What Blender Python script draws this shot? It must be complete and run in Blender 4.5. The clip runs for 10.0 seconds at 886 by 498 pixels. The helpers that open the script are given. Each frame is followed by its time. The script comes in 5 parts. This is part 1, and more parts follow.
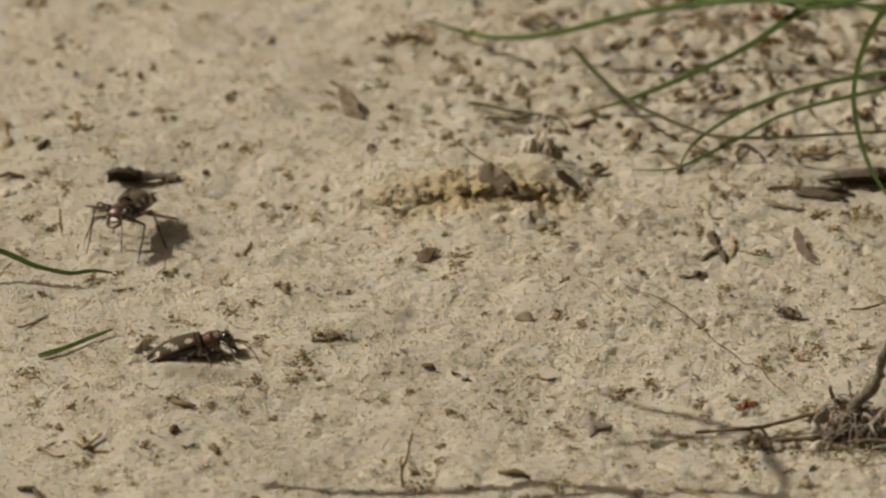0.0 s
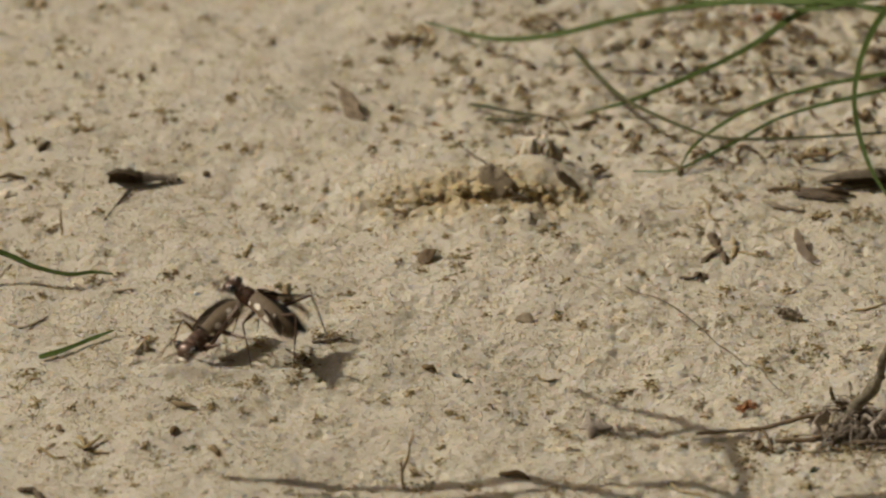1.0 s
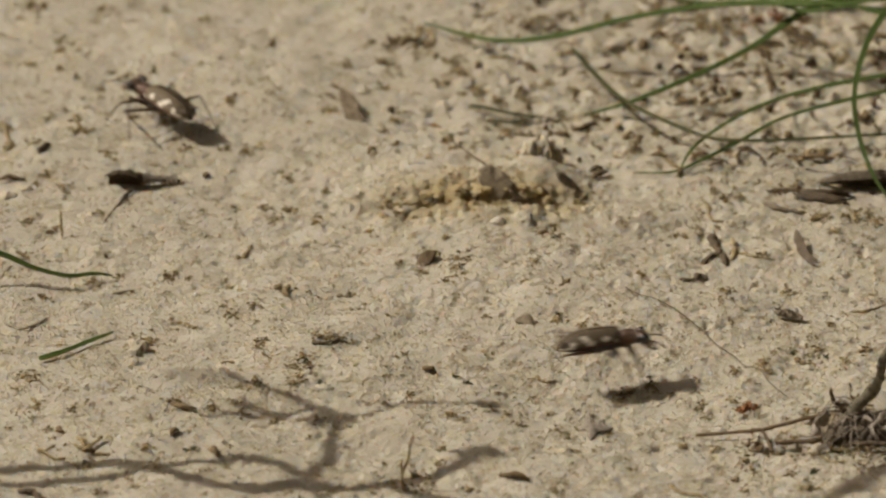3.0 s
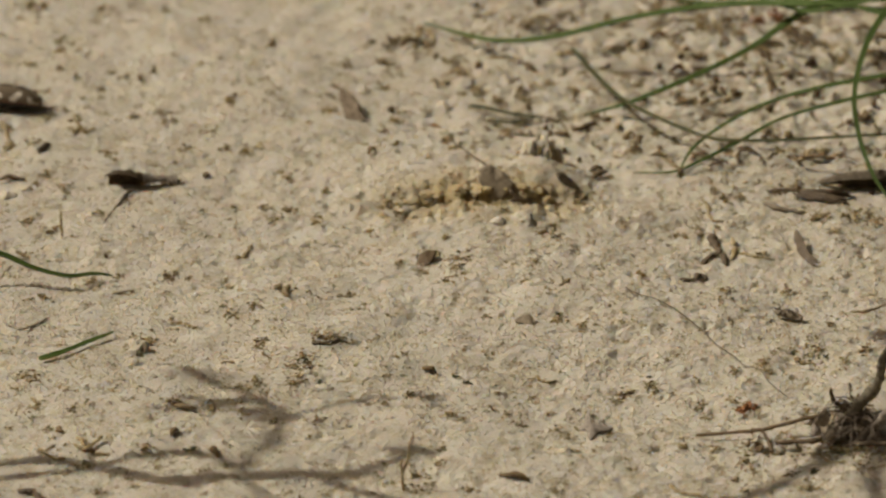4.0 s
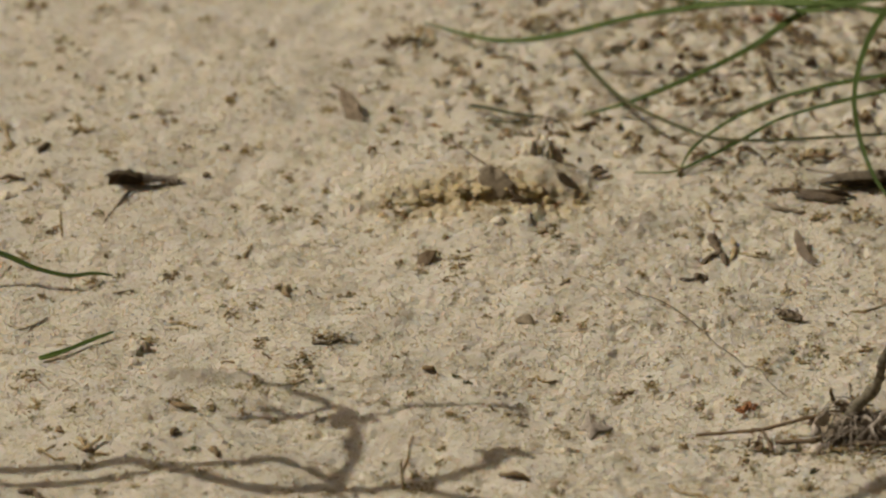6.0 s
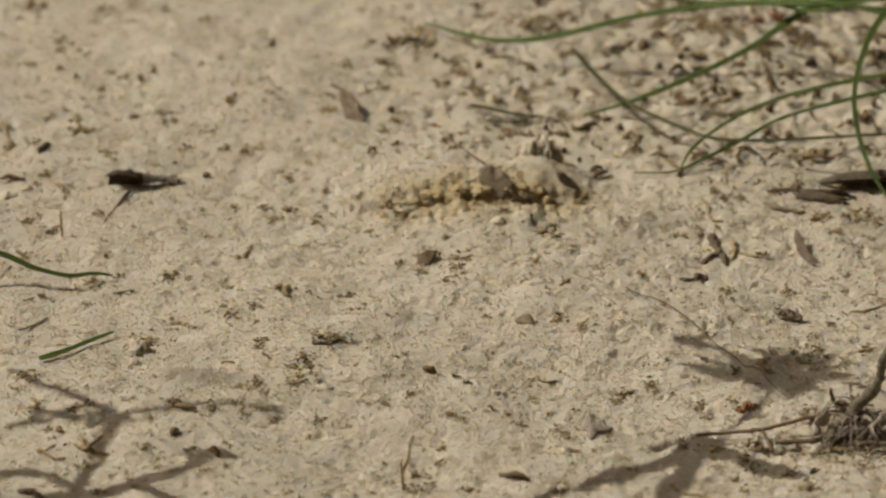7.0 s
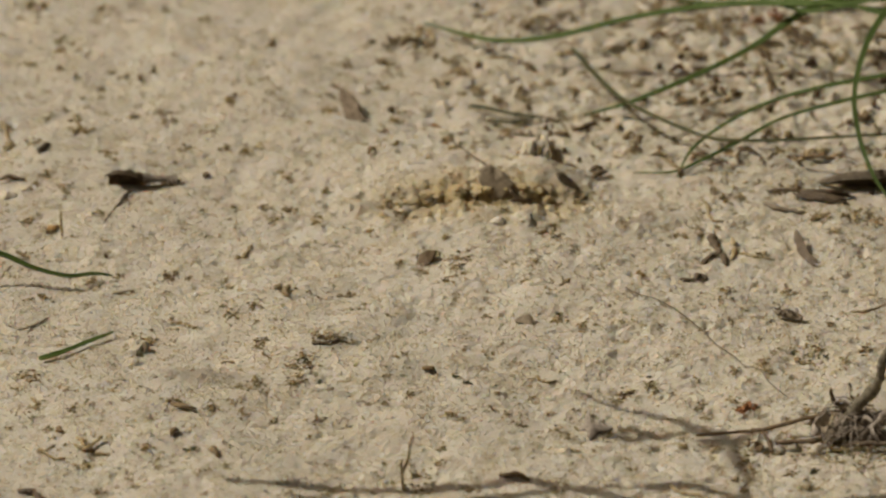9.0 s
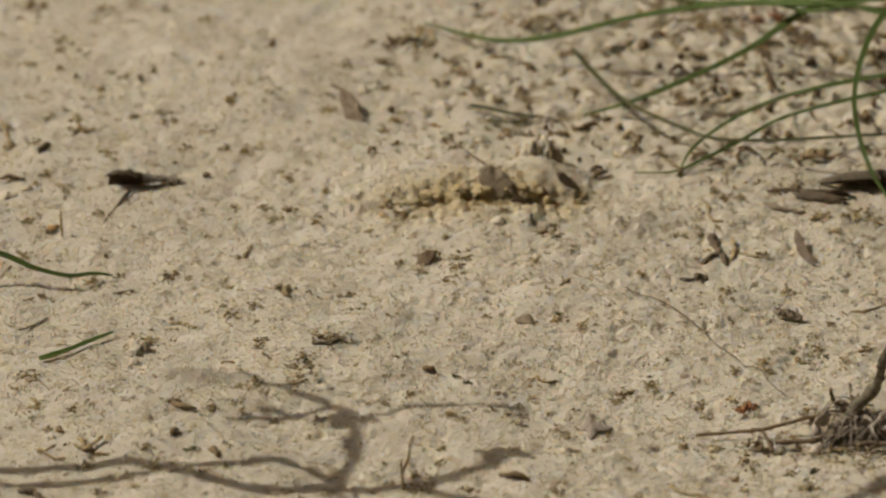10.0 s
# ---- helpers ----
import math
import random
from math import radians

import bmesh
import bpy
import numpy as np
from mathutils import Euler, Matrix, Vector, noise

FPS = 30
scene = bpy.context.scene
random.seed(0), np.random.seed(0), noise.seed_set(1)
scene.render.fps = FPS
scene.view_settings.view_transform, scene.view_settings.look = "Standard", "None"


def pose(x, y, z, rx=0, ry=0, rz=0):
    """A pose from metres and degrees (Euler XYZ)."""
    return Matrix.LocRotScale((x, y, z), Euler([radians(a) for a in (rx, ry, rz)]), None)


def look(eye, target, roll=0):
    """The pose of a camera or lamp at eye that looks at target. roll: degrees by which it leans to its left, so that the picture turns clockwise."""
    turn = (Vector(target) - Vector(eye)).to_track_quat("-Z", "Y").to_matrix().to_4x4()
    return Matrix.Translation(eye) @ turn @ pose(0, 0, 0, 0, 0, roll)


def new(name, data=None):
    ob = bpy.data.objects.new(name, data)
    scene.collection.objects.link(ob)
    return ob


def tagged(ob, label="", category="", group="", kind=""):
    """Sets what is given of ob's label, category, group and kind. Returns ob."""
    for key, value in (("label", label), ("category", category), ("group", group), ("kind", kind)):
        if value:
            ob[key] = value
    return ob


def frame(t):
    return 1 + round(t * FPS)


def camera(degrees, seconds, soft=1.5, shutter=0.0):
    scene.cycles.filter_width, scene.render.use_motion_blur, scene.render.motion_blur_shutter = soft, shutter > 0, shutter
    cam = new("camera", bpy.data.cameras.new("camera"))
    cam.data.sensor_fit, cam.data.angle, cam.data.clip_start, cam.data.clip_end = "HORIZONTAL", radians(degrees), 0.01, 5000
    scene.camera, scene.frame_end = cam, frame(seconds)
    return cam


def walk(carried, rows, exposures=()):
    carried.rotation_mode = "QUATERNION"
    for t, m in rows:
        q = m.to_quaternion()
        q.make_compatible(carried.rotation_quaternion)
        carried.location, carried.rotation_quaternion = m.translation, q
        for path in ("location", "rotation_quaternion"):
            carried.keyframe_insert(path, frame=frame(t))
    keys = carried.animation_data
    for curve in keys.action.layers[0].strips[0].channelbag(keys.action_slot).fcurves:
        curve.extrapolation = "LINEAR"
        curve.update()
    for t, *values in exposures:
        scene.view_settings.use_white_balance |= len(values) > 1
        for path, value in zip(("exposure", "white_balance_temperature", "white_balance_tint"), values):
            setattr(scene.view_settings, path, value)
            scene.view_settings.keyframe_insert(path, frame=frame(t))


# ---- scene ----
# A patch of sunlit sand about 13 cm wide with two tiger beetles. Helper sizes below are in millimetres.
import functools

MM = 0.001
cam = camera(5.68, 10.0, soft=2.4, shutter=0.5)
EYE = (0.0, -1.17820, 0.54940)


def aim(right, down):
    """The camera's turn in thousandths of a degree away from its resting view."""
    return pose(*EYE, 65.0 - down * 0.001, 0, right * 0.001)


walk(cam, [(0.0, aim(-4, 17)), (0.4, aim(0, 12.5)), (0.8, aim(0, 10)), (1.2, aim(0, 7.5)), (1.5, aim(0, 5)), (2.0, aim(0, 2)),
           (2.5, aim(0, 1)), (3.2, aim(0, 0)), (4.5, aim(0, 0)), (5.5, aim(0, 1)), (7.0, aim(0, 1)), (9.0, aim(0, 0)), (10.0, aim(0, 1))],
     [(0.0, 0.0, 7100, 10), (10.0, 0.0, 7100, 10)])
cam.data.dof.use_dof = True
cam.data.dof.focus_distance = 1.270
cam.data.dof.aperture_fstop = 35.0

# ---- light ----
world = bpy.data.worlds.new("sky")
scene.world = world
world.use_nodes = True
sky = world.node_tree.nodes.new("ShaderNodeTexSky")
sky.sky_type = "NISHITA"
sky.sun_disc = False
sky.air_density = 0.01
sky.dust_density = 8.0
sky.ozone_density = 0.0
sky.sun_elevation = radians(46.4)
sky.sun_rotation = radians(-80)
backg = world.node_tree.nodes["Background"]
backg.inputs["Strength"].default_value = 0.041
world.node_tree.links.new(sky.outputs[0], backg.inputs["Color"])
sun_data = bpy.data.lights.new("sun", "SUN")
sun_data.energy = 3.02
sun_data.angle = radians(0.32)
sun_data.color = (0.995, 0.985, 0.99)
sun = new("sun", sun_data)
sun.matrix_world = look((-0.94, 0.16, 1.0), (0, 0, 0))


# ---- materials ----
def material(name, rough=0.8, metal=0.0, spec=0.3):
    m = bpy.data.materials.new(name)
    m.use_nodes = True
    b = m.node_tree.nodes["Principled BSDF"]
    b.inputs["Roughness"].default_value = rough
    b.inputs["Metallic"].default_value = metal
    b.inputs["Specular IOR Level"].default_value = spec
    return m, m.node_tree.nodes, m.node_tree.links, b


def noise_node(nodes, links, scale, detail=4.0, rough=0.55, coords="Object"):
    c = nodes.new("ShaderNodeTexCoord")
    n = nodes.new("ShaderNodeTexNoise")
    n.inputs["Scale"].default_value = scale
    n.inputs["Detail"].default_value = detail
    n.inputs["Roughness"].default_value = rough
    links.new(c.outputs[coords], n.inputs["Vector"])
    return n.outputs["Fac"]


def ramp(nodes, links, fac, stops):
    r = nodes.new("ShaderNodeValToRGB")
    while len(r.color_ramp.elements) < len(stops):
        r.color_ramp.elements.new(0.5)
    for e, (p, c) in zip(r.color_ramp.elements, stops):
        e.position, e.color = p, (*c, 1.0)
    links.new(fac, r.inputs["Fac"])
    return r.outputs["Color"]


def mix(nodes, links, fac, a, b, blend="MIX"):
    n = nodes.new("ShaderNodeMix")
    n.data_type = "RGBA"
    n.blend_type = blend
    for sock, v in ((n.inputs["Factor"], fac), (n.inputs["A"], a), (n.inputs["B"], b)):
        if isinstance(v, (int, float)):
            sock.default_value = v
        elif isinstance(v, tuple):
            sock.default_value = (*v, 1.0)
        else:
            links.new(v, sock)
    return n.outputs["Result"]


def bump(nodes, links, bsdf, height, dist, strength=1.0):
    n = nodes.new("ShaderNodeBump")
    n.inputs["Distance"].default_value = dist
    n.inputs["Strength"].default_value = strength
    links.new(height, n.inputs["Height"])
    links.new(n.outputs["Normal"], bsdf.inputs["Normal"])


def translucent(b, weight, depth):
    """Light that soaks into small grains and comes out warmer beside."""
    b.inputs["Subsurface Weight"].default_value = weight
    b.inputs["Subsurface Radius"].default_value = (1.0, 0.62, 0.30)
    b.inputs["Subsurface Scale"].default_value = depth


def golden(n, l, c):
    """The yellower, darker sand of the broken shelf."""
    place_xy = n.new("ShaderNodeVectorMath")
    place_xy.operation = "MULTIPLY_ADD"
    place_xy.inputs[1].default_value = (42.0, 95.0, 0.0)
    place_xy.inputs[2].default_value = (-0.25, -1.40, 0.0)
    coords = n.new("ShaderNodeTexCoord")
    l.new(coords.outputs["Object"], place_xy.inputs[0])
    ball_tex = n.new("ShaderNodeTexGradient")
    ball_tex.gradient_type = "SPHERICAL"
    l.new(place_xy.outputs["Vector"], ball_tex.inputs["Vector"])
    shelf_tint = mix(n, l, 1.0, ball_tex.outputs["Color"], ramp(n, l, noise_node(n, l, 420, 5, 0.65), [(0.42, (1.0, 1.0, 1.0)), (0.66, (0.5, 0.5, 0.5))]), "MULTIPLY")
    return mix(n, l, shelf_tint, c, mix(n, l, 1.0, c, (0.76, 0.64, 0.39), "MULTIPLY"))


def sand_material(name="sand", yellower=False):
    m, n, l, b = material(name, 0.95, 0.0, 0.12)
    translucent(b, 0.6, 0.0007)
    broad = ramp(n, l, noise_node(n, l, 38, 3), [(0.3, (0.478, 0.433, 0.338)), (0.7, (0.516, 0.470, 0.374))])
    grain = ramp(n, l, noise_node(n, l, 4600, 2, 0.6), [(0.30, (0.80, 0.76, 0.66)), (0.44, (0.94, 0.925, 0.89)), (0.56, (1.0, 1.0, 1.0))])
    crumb_tone = ramp(n, l, noise_node(n, l, 1500, 6, 0.7), [(0.34, (0.58, 0.52, 0.36)), (0.43, (0.86, 0.83, 0.74)), (0.49, (1.0, 1.0, 1.0))])
    where = ramp(n, l, noise_node(n, l, 110, 4, 0.65), [(0.44, (0.0, 0.0, 0.0)), (0.60, (1.0, 1.0, 1.0))])
    stain = ramp(n, l, noise_node(n, l, 260, 5, 0.65), [(0.32, (0.80, 0.77, 0.65)), (0.44, (1.0, 1.0, 1.0))])
    c = mix(n, l, 0.8, broad, grain, "MULTIPLY")
    c = mix(n, l, where, c, mix(n, l, 1.0, c, crumb_tone, "MULTIPLY"))
    c = mix(n, l, 0.7, c, stain, "MULTIPLY")
    c = mix(n, l, 1.0, c, (0.85, 0.76, 0.56), "MULTIPLY") if yellower else golden(n, l, c)
    l.new(c, b.inputs["Base Color"])
    bump(n, l, b, noise_node(n, l, 3800, 3, 0.7), 0.00018, 0.8)
    return m


def plain(name, dark, light, scale, rough=0.8, metal=0.0, spec=0.3, relief=0.00006, vary=True):
    m, n, l, b = material(name, rough, metal, spec)
    c = ramp(n, l, noise_node(n, l, scale, 5, 0.6), [(0.3, dark), (0.7, light)])
    if vary:
        info = n.new("ShaderNodeObjectInfo")
        tone = ramp(n, l, info.outputs["Random"], [(0.0, (0.7, 0.7, 0.7)), (1.0, (1.0, 1.0, 1.0))])
        c = mix(n, l, 1.0, c, tone, "MULTIPLY")
    l.new(c, b.inputs["Base Color"])
    bump(n, l, b, noise_node(n, l, scale * 2.5, 4, 0.6), relief)
    return m


def island(name, a, b2, c2, scale):
    """Brown of many small pieces in one mesh, each with a tone of its own."""
    m, n, l, b = material(name, 0.9, 0.0, 0.2)
    translucent(b, 0.5, 0.0004)
    g = n.new("ShaderNodeNewGeometry")
    t = ramp(n, l, g.outputs["Random Per Island"], [(0.0, a), (0.55, b2), (1.0, c2)])
    f = ramp(n, l, noise_node(n, l, scale, 4), [(0.3, (0.6, 0.6, 0.6)), (0.7, (1.0, 1.0, 1.0))])
    l.new(mix(n, l, 1.0, t, f, "MULTIPLY"), b.inputs["Base Color"])
    bump(n, l, b, noise_node(n, l, scale * 2, 4), 0.00003)
    return m


def grain_material():
    m, n, l, b = material("sand_grain", 0.6, 0.0, 0.35)
    translucent(b, 0.7, 0.0006)
    g = n.new("ShaderNodeNewGeometry")
    # the last, near-white stop paints glints on a few grains
    c = ramp(n, l, g.outputs["Random Per Island"], [(0.0, (0.42, 0.375, 0.275)), (0.12, (0.490, 0.444, 0.346)), (0.85, (0.520, 0.475, 0.378)), (0.988, (0.60, 0.555, 0.465)), (1.0, (0.92, 0.90, 0.85))])
    patch = ramp(n, l, noise_node(n, l, 330, 5, 0.65), [(0.32, (0.80, 0.76, 0.62)), (0.44, (1.0, 1.0, 1.0))])
    l.new(golden(n, l, mix(n, l, 1.0, c, patch, "MULTIPLY")), b.inputs["Base Color"])
    return m


SAND = sand_material()
SHELFSAND = sand_material("yellow_shelf_sand", True)
GRAINS = grain_material()
HUMUS = island("humus", (0.19, 0.143, 0.064), (0.28, 0.222, 0.108), (0.40, 0.335, 0.20), 1500)
SHRED = island("dead_grass", (0.10, 0.066, 0.030), (0.175, 0.122, 0.060), (0.27, 0.20, 0.112), 1500)
GREEN = plain("grass_green", (0.048, 0.078, 0.013), (0.092, 0.132, 0.033), 350, 0.6, 0, 0.12, 0.00004)
OLIVE = plain("dry_green", (0.05, 0.053, 0.018), (0.10, 0.095, 0.04), 500, 0.6, 0, 0.15, 0.00004)
BARK = plain("dry_root", (0.12, 0.085, 0.05), (0.36, 0.28, 0.185), 900, 0.85, 0, 0.2, 0.0002)
STRAW = plain("straw", (0.10, 0.062, 0.028), (0.22, 0.15, 0.075), 700, 0.7, 0, 0.3, 0.00004)
DARKLEAF = plain("dark_leaf", (0.078, 0.054, 0.028), (0.18, 0.128, 0.07), 500, 0.7, 0, 0.4, 0.0001)
GREYLEAF = plain("grey_leaf", (0.18, 0.14, 0.086), (0.37, 0.302, 0.20), 1100, 0.8, 0, 0.3, 0.00005)
BROWN = plain("brown_crumb", (0.20, 0.146, 0.066), (0.43, 0.34, 0.19), 1700, 0.9, 0, 0.2, 0.00003)
translucent(BROWN.node_tree.nodes["Principled BSDF"], 0.5, 0.0004)
STEMGREY = plain("olive_grey_stem", (0.10, 0.086, 0.054), (0.31, 0.265, 0.18), 1400, 0.85, 0, 0.2, 0.00015)
ROOTGREY = plain("grey_root_fibre", (0.21, 0.17, 0.125), (0.52, 0.45, 0.355), 1100, 0.85, 0, 0.2, 0.00006)
OCHRE = plain("ochre_flake", (0.30, 0.17, 0.05), (0.42, 0.26, 0.09), 1200, 0.8, 0, 0.3, 0.00005)
RUST = plain("rust_bract", (0.20, 0.078, 0.026), (0.33, 0.14, 0.05), 900, 0.7, 0, 0.3, 0.00008)
HULL = plain("bronze_hull", (0.066, 0.038, 0.022), (0.135, 0.080, 0.048), 1500, 0.32, 0.35, 0.6, 0.00003, False)
WINGCASE = plain("brown_wingcase", (0.120, 0.089, 0.052), (0.190, 0.142, 0.086), 1800, 0.6, 0.0, 0.25, 0.00005, False)
CREAM = plain("cream_marking", (0.62, 0.55, 0.42), (0.75, 0.68, 0.54), 2000, 0.6, 0, 0.4, 0.00002, False)
COPPER = plain("copper_thorax", (0.045, 0.028, 0.016), (0.165, 0.080, 0.046), 1300, 0.45, 0.35, 0.5, 0.00014, False)
REDRIM = plain("red_rim", (0.17, 0.065, 0.045), (0.27, 0.115, 0.08), 1200, 0.5, 0.1, 0.3, 0.00004, False)
WINGSKIN = plain("wing_membrane", (0.16, 0.12, 0.08), (0.26, 0.20, 0.14), 900, 0.35, 0, 0.4, 0.00004, False)
BLACK = plain("dark_underside", (0.012, 0.011, 0.010), (0.035, 0.028, 0.022), 1500, 0.45, 0.2, 0.5, 0.00003, False)
QUARTZ = plain("quartz", (0.8, 0.78, 0.74), (0.92, 0.9, 0.86), 800, 0.12, 0, 0.8, 0.00002)
EYEBLACK = plain("compound_eye", (0.012, 0.010, 0.008), (0.03, 0.025, 0.02), 4000, 0.2, 0.0, 0.7, 0.00001, False)


# ---- mesh helpers ----
def part(name, bm, mat, parent=None, label=""):
    me = bpy.data.meshes.new(name)
    bm.normal_update()
    bm.to_mesh(me)
    bm.free()
    for m in (mat if isinstance(mat, tuple) else (mat,)):
        me.materials.append(m)
    me.polygons.foreach_set("use_smooth", [True] * len(me.polygons))
    ob = new(name, me)
    if parent:
        ob.parent = parent
    return tagged(ob, label)


def tube(bm, pts, radii, seg=8, flat=1.0):
    """A tapered round or flattened bar along the points (millimetres)."""
    pts = [Vector(p) * MM for p in pts]
    rings = []
    side = None
    for i, p in enumerate(pts):
        d = (pts[min(i + 1, len(pts) - 1)] - pts[max(i - 1, 0)]).normalized()
        if side is None:
            side = d.cross(Vector((0, 0, 1)))
            if side.length < 1e-3:
                side = Vector((1, 0, 0))
        side = (side - d * side.dot(d)).normalized()
        up = side.cross(d)
        r = (radii[i] if isinstance(radii, (list, tuple)) else radii) * MM
        rings.append([bm.verts.new(p + side * math.cos(2 * math.pi * k / seg) * r + up * math.sin(2 * math.pi * k / seg) * r * flat)
                      for k in range(seg)])
    for a, b in zip(rings, rings[1:]):
        for k in range(seg):
            bm.faces.new((a[k], a[(k + 1) % seg], b[(k + 1) % seg], b[k]))
    bm.faces.new(rings[0][::-1])
    bm.faces.new(rings[-1])
    return bm


def smooth(pts, n=6):
    """Points along a Catmull-Rom line through pts."""
    pts = [Vector(p) for p in pts]
    ext = [pts[0] * 2 - pts[1]] + pts + [pts[-1] * 2 - pts[-2]]
    out = []
    for i in range(1, len(ext) - 2):
        a, b, c, d = ext[i - 1:i + 3]
        for k in range(n):
            t = k / n
            out.append(0.5 * (2 * b + (c - a) * t + (2 * a - 5 * b + 4 * c - d) * t * t + (3 * b - a - 3 * c + d) * t ** 3))
    return out + [pts[-1]]


# ---- ground ----
def swell(x, y):
    """The large forms of the sand in millimetres: a low shelf with a broken front, soft rises round it."""
    x, y = np.asarray(x, float), np.asarray(y, float)
    edge = 13.4 + 0.9 * np.sin(x * 0.31 + 1.0) + 0.35 * np.sin(x * 0.83 + 2.0) + 0.2 * np.sin(x * 1.57)
    s = np.clip((y - edge) / 5.6, 0, 1)
    s = s * s * (3 - 2 * s)
    back = np.exp(-np.clip(y - edge - 4.4, 0, None) ** 2 / 260.0)
    wide = np.exp(-((x - 5.0) / 15.0) ** 4)
    z = 2.4 * s * back * wide
    z = z - 2.0 * np.exp(-((y - edge - 0.4) / 0.6) ** 2) * (np.exp(-((x - 1.2) / 5.0) ** 4) + np.exp(-((x - 12.0) / 2.6) ** 4))
    z = z + 2.0 * np.exp(-((x - 13.6) / 5.5) ** 2 - ((y - 24.0) / 4.5) ** 2)
    z = z + 1.2 * np.exp(-((x - 9.0) / 9.0) ** 4 - ((y - 9.5) / 2.6) ** 2) + 1.3 * np.exp(-((x - 27.0) / 5.0) ** 2 - ((y - 9.5) / 3.2) ** 2)
    z = z + 1.5 * np.exp(-((x + 34.5) / 8.0) ** 4 - ((y + 43.0) / 1.7) ** 2)
    z = z + 0.8 * np.sin(x * 0.055 + 0.6) * np.cos(y * 0.06) + 0.5 * np.sin(x * 0.13 + y * 0.09)
    return z


@functools.lru_cache(maxsize=None)
def tables(seed):
    rng = np.random.RandomState(seed)
    return rng.permutation(512), rng.rand(512) * 2 * np.pi


def lattice(x, y, seed):
    """Gradient noise, -1 to 1."""
    perm, ang = tables(seed)
    xi, yi = np.floor(x).astype(int), np.floor(y).astype(int)
    xf, yf = x - xi, y - yi

    def corner(i, j):
        a = ang[perm[(perm[(xi + i) & 511] + yi + j) & 511]]
        return np.cos(a) * (xf - i) + np.sin(a) * (yf - j)
    u, v = xf * xf * xf * (xf * (xf * 6 - 15) + 10), yf * yf * yf * (yf * (yf * 6 - 15) + 10)
    lo = corner(0, 0) * (1 - u) + corner(1, 0) * u
    hi = corner(0, 1) * (1 - u) + corner(1, 1) * u
    return (lo * (1 - v) + hi * v) * 1.5


def roughness(x, y):
    """How crumbly the sand lies: smooth on the far left, crumbly on the shelf and to the right."""
    r = 0.63 + 0.30 * np.clip((x + 20) / 60, -1, 1) + 0.25 * lattice(x / 22, y / 22, 3)
    shelf = np.exp(-((x - 6) / 20) ** 2 - ((y - 13) / 5) ** 2)
    r = r - 0.25 * np.clip((y - 25) / 40, 0, 1) * np.clip((10 - x) / 30, 0, 1)
    return np.clip(r + 1.2 * shelf, 0.45, 2.1)


def relief(x, y):
    near = np.exp(-(np.maximum(np.abs(x), np.abs(y)) / 140.0) ** 4)
    a = lattice(x / 9.0, y / 9.0, 5) * 0.55
    b = lattice(x / 3.6, y / 3.6, 7)
    c = lattice(x / 1.6, y / 1.6, 9)
    d = lattice(x / 0.8, y / 0.8, 11)
    loose = np.clip(0.1 + 1.7 * lattice(x / 6.5, y / 5.0, 19) + 0.7 * lattice(x / 2.3, y / 2.3, 29), 0, 1)
    fine = 0.40 * d + 0.28 * lattice(x / 0.58, y / 0.58, 17)
    lumps = (0.25 + 0.26 * loose) * b + (0.17 + 0.14 * loose) * c + (0.05 + 0.42 * loose) * fine - 0.15 * loose
    pits = -np.clip(lattice(x / 2.6 + 40, y / 2.6, 13) - 0.48, 0, 1) * 1.9
    wall = np.exp(-((x - 6) / 16) ** 4 - ((y - 15.8) / 3.0) ** 2)
    far_lumps = np.clip((x + 8) / 30, 0, 1) * np.clip((y - 20) / 22, 0, 1)
    return near * (a + roughness(x, y) * (lumps + pits) + wall * (0.55 * c + 0.5 * fine)
                   + far_lumps * (0.9 * np.abs(lattice(x / 5.0, y / 6.5, 37)) + 0.3 * lattice(x / 2.8, y / 3.4, 43)))


def ground_z(x, y):
    x, y = np.asarray(x, float), np.asarray(y, float)
    return swell(x, y) * np.exp(-(np.maximum(np.abs(x), np.abs(y)) / 250.0) ** 4) + relief(x, y)


def gz(x, y):
    return float(ground_z(np.array([x]), np.array([y]))[0])


def axis(lo, hi, step, far):
    fine = list(np.arange(lo, hi + step / 2, step))
    out, s, p = [], step, hi
    while p < far:
        s *= 1.22
        p += s
        out.append(p)
    low, s, p = [], step, lo
    while p > -far:
        s *= 1.22
        p -= s
        low.append(p)
    return np.array(low[::-1] + fine + out)


def sheet(name, xs, ys, mat):
    gx, gy = np.meshgrid(xs, ys)
    co = np.stack([gx, gy, ground_z(gx, gy)], -1).reshape(-1, 3) * MM
    nx, ny = len(xs), len(ys)
    i = (np.arange(ny - 1)[:, None] * nx + np.arange(nx - 1)[None, :]).reshape(-1)
    quads = np.stack([i, i + 1, i + nx + 1, i + nx], -1)
    return raw(name, co, quads, mat)


def raw(name, co, faces, mat):
    me = bpy.data.meshes.new(name)
    k = faces.shape[1]
    me.vertices.add(len(co))
    me.vertices.foreach_set("co", co.astype(np.float32).reshape(-1))
    me.loops.add(faces.size)
    me.loops.foreach_set("vertex_index", faces.astype(np.int32).reshape(-1))
    me.polygons.add(len(faces))
    me.polygons.foreach_set("loop_start", np.arange(0, faces.size, k, dtype=np.int32))
    me.polygons.foreach_set("use_smooth", np.ones(len(faces), bool))
    me.update(calc_edges=True)
    me.materials.append(mat)
    return new(name, me)


tagged(sheet("ground", axis(-72, 72, 0.27, 60000), axis(-92, 104, 0.27, 60000), SAND),
       "pale crumbly beige sand with small pits and a low shelf", "sand", kind="structure")


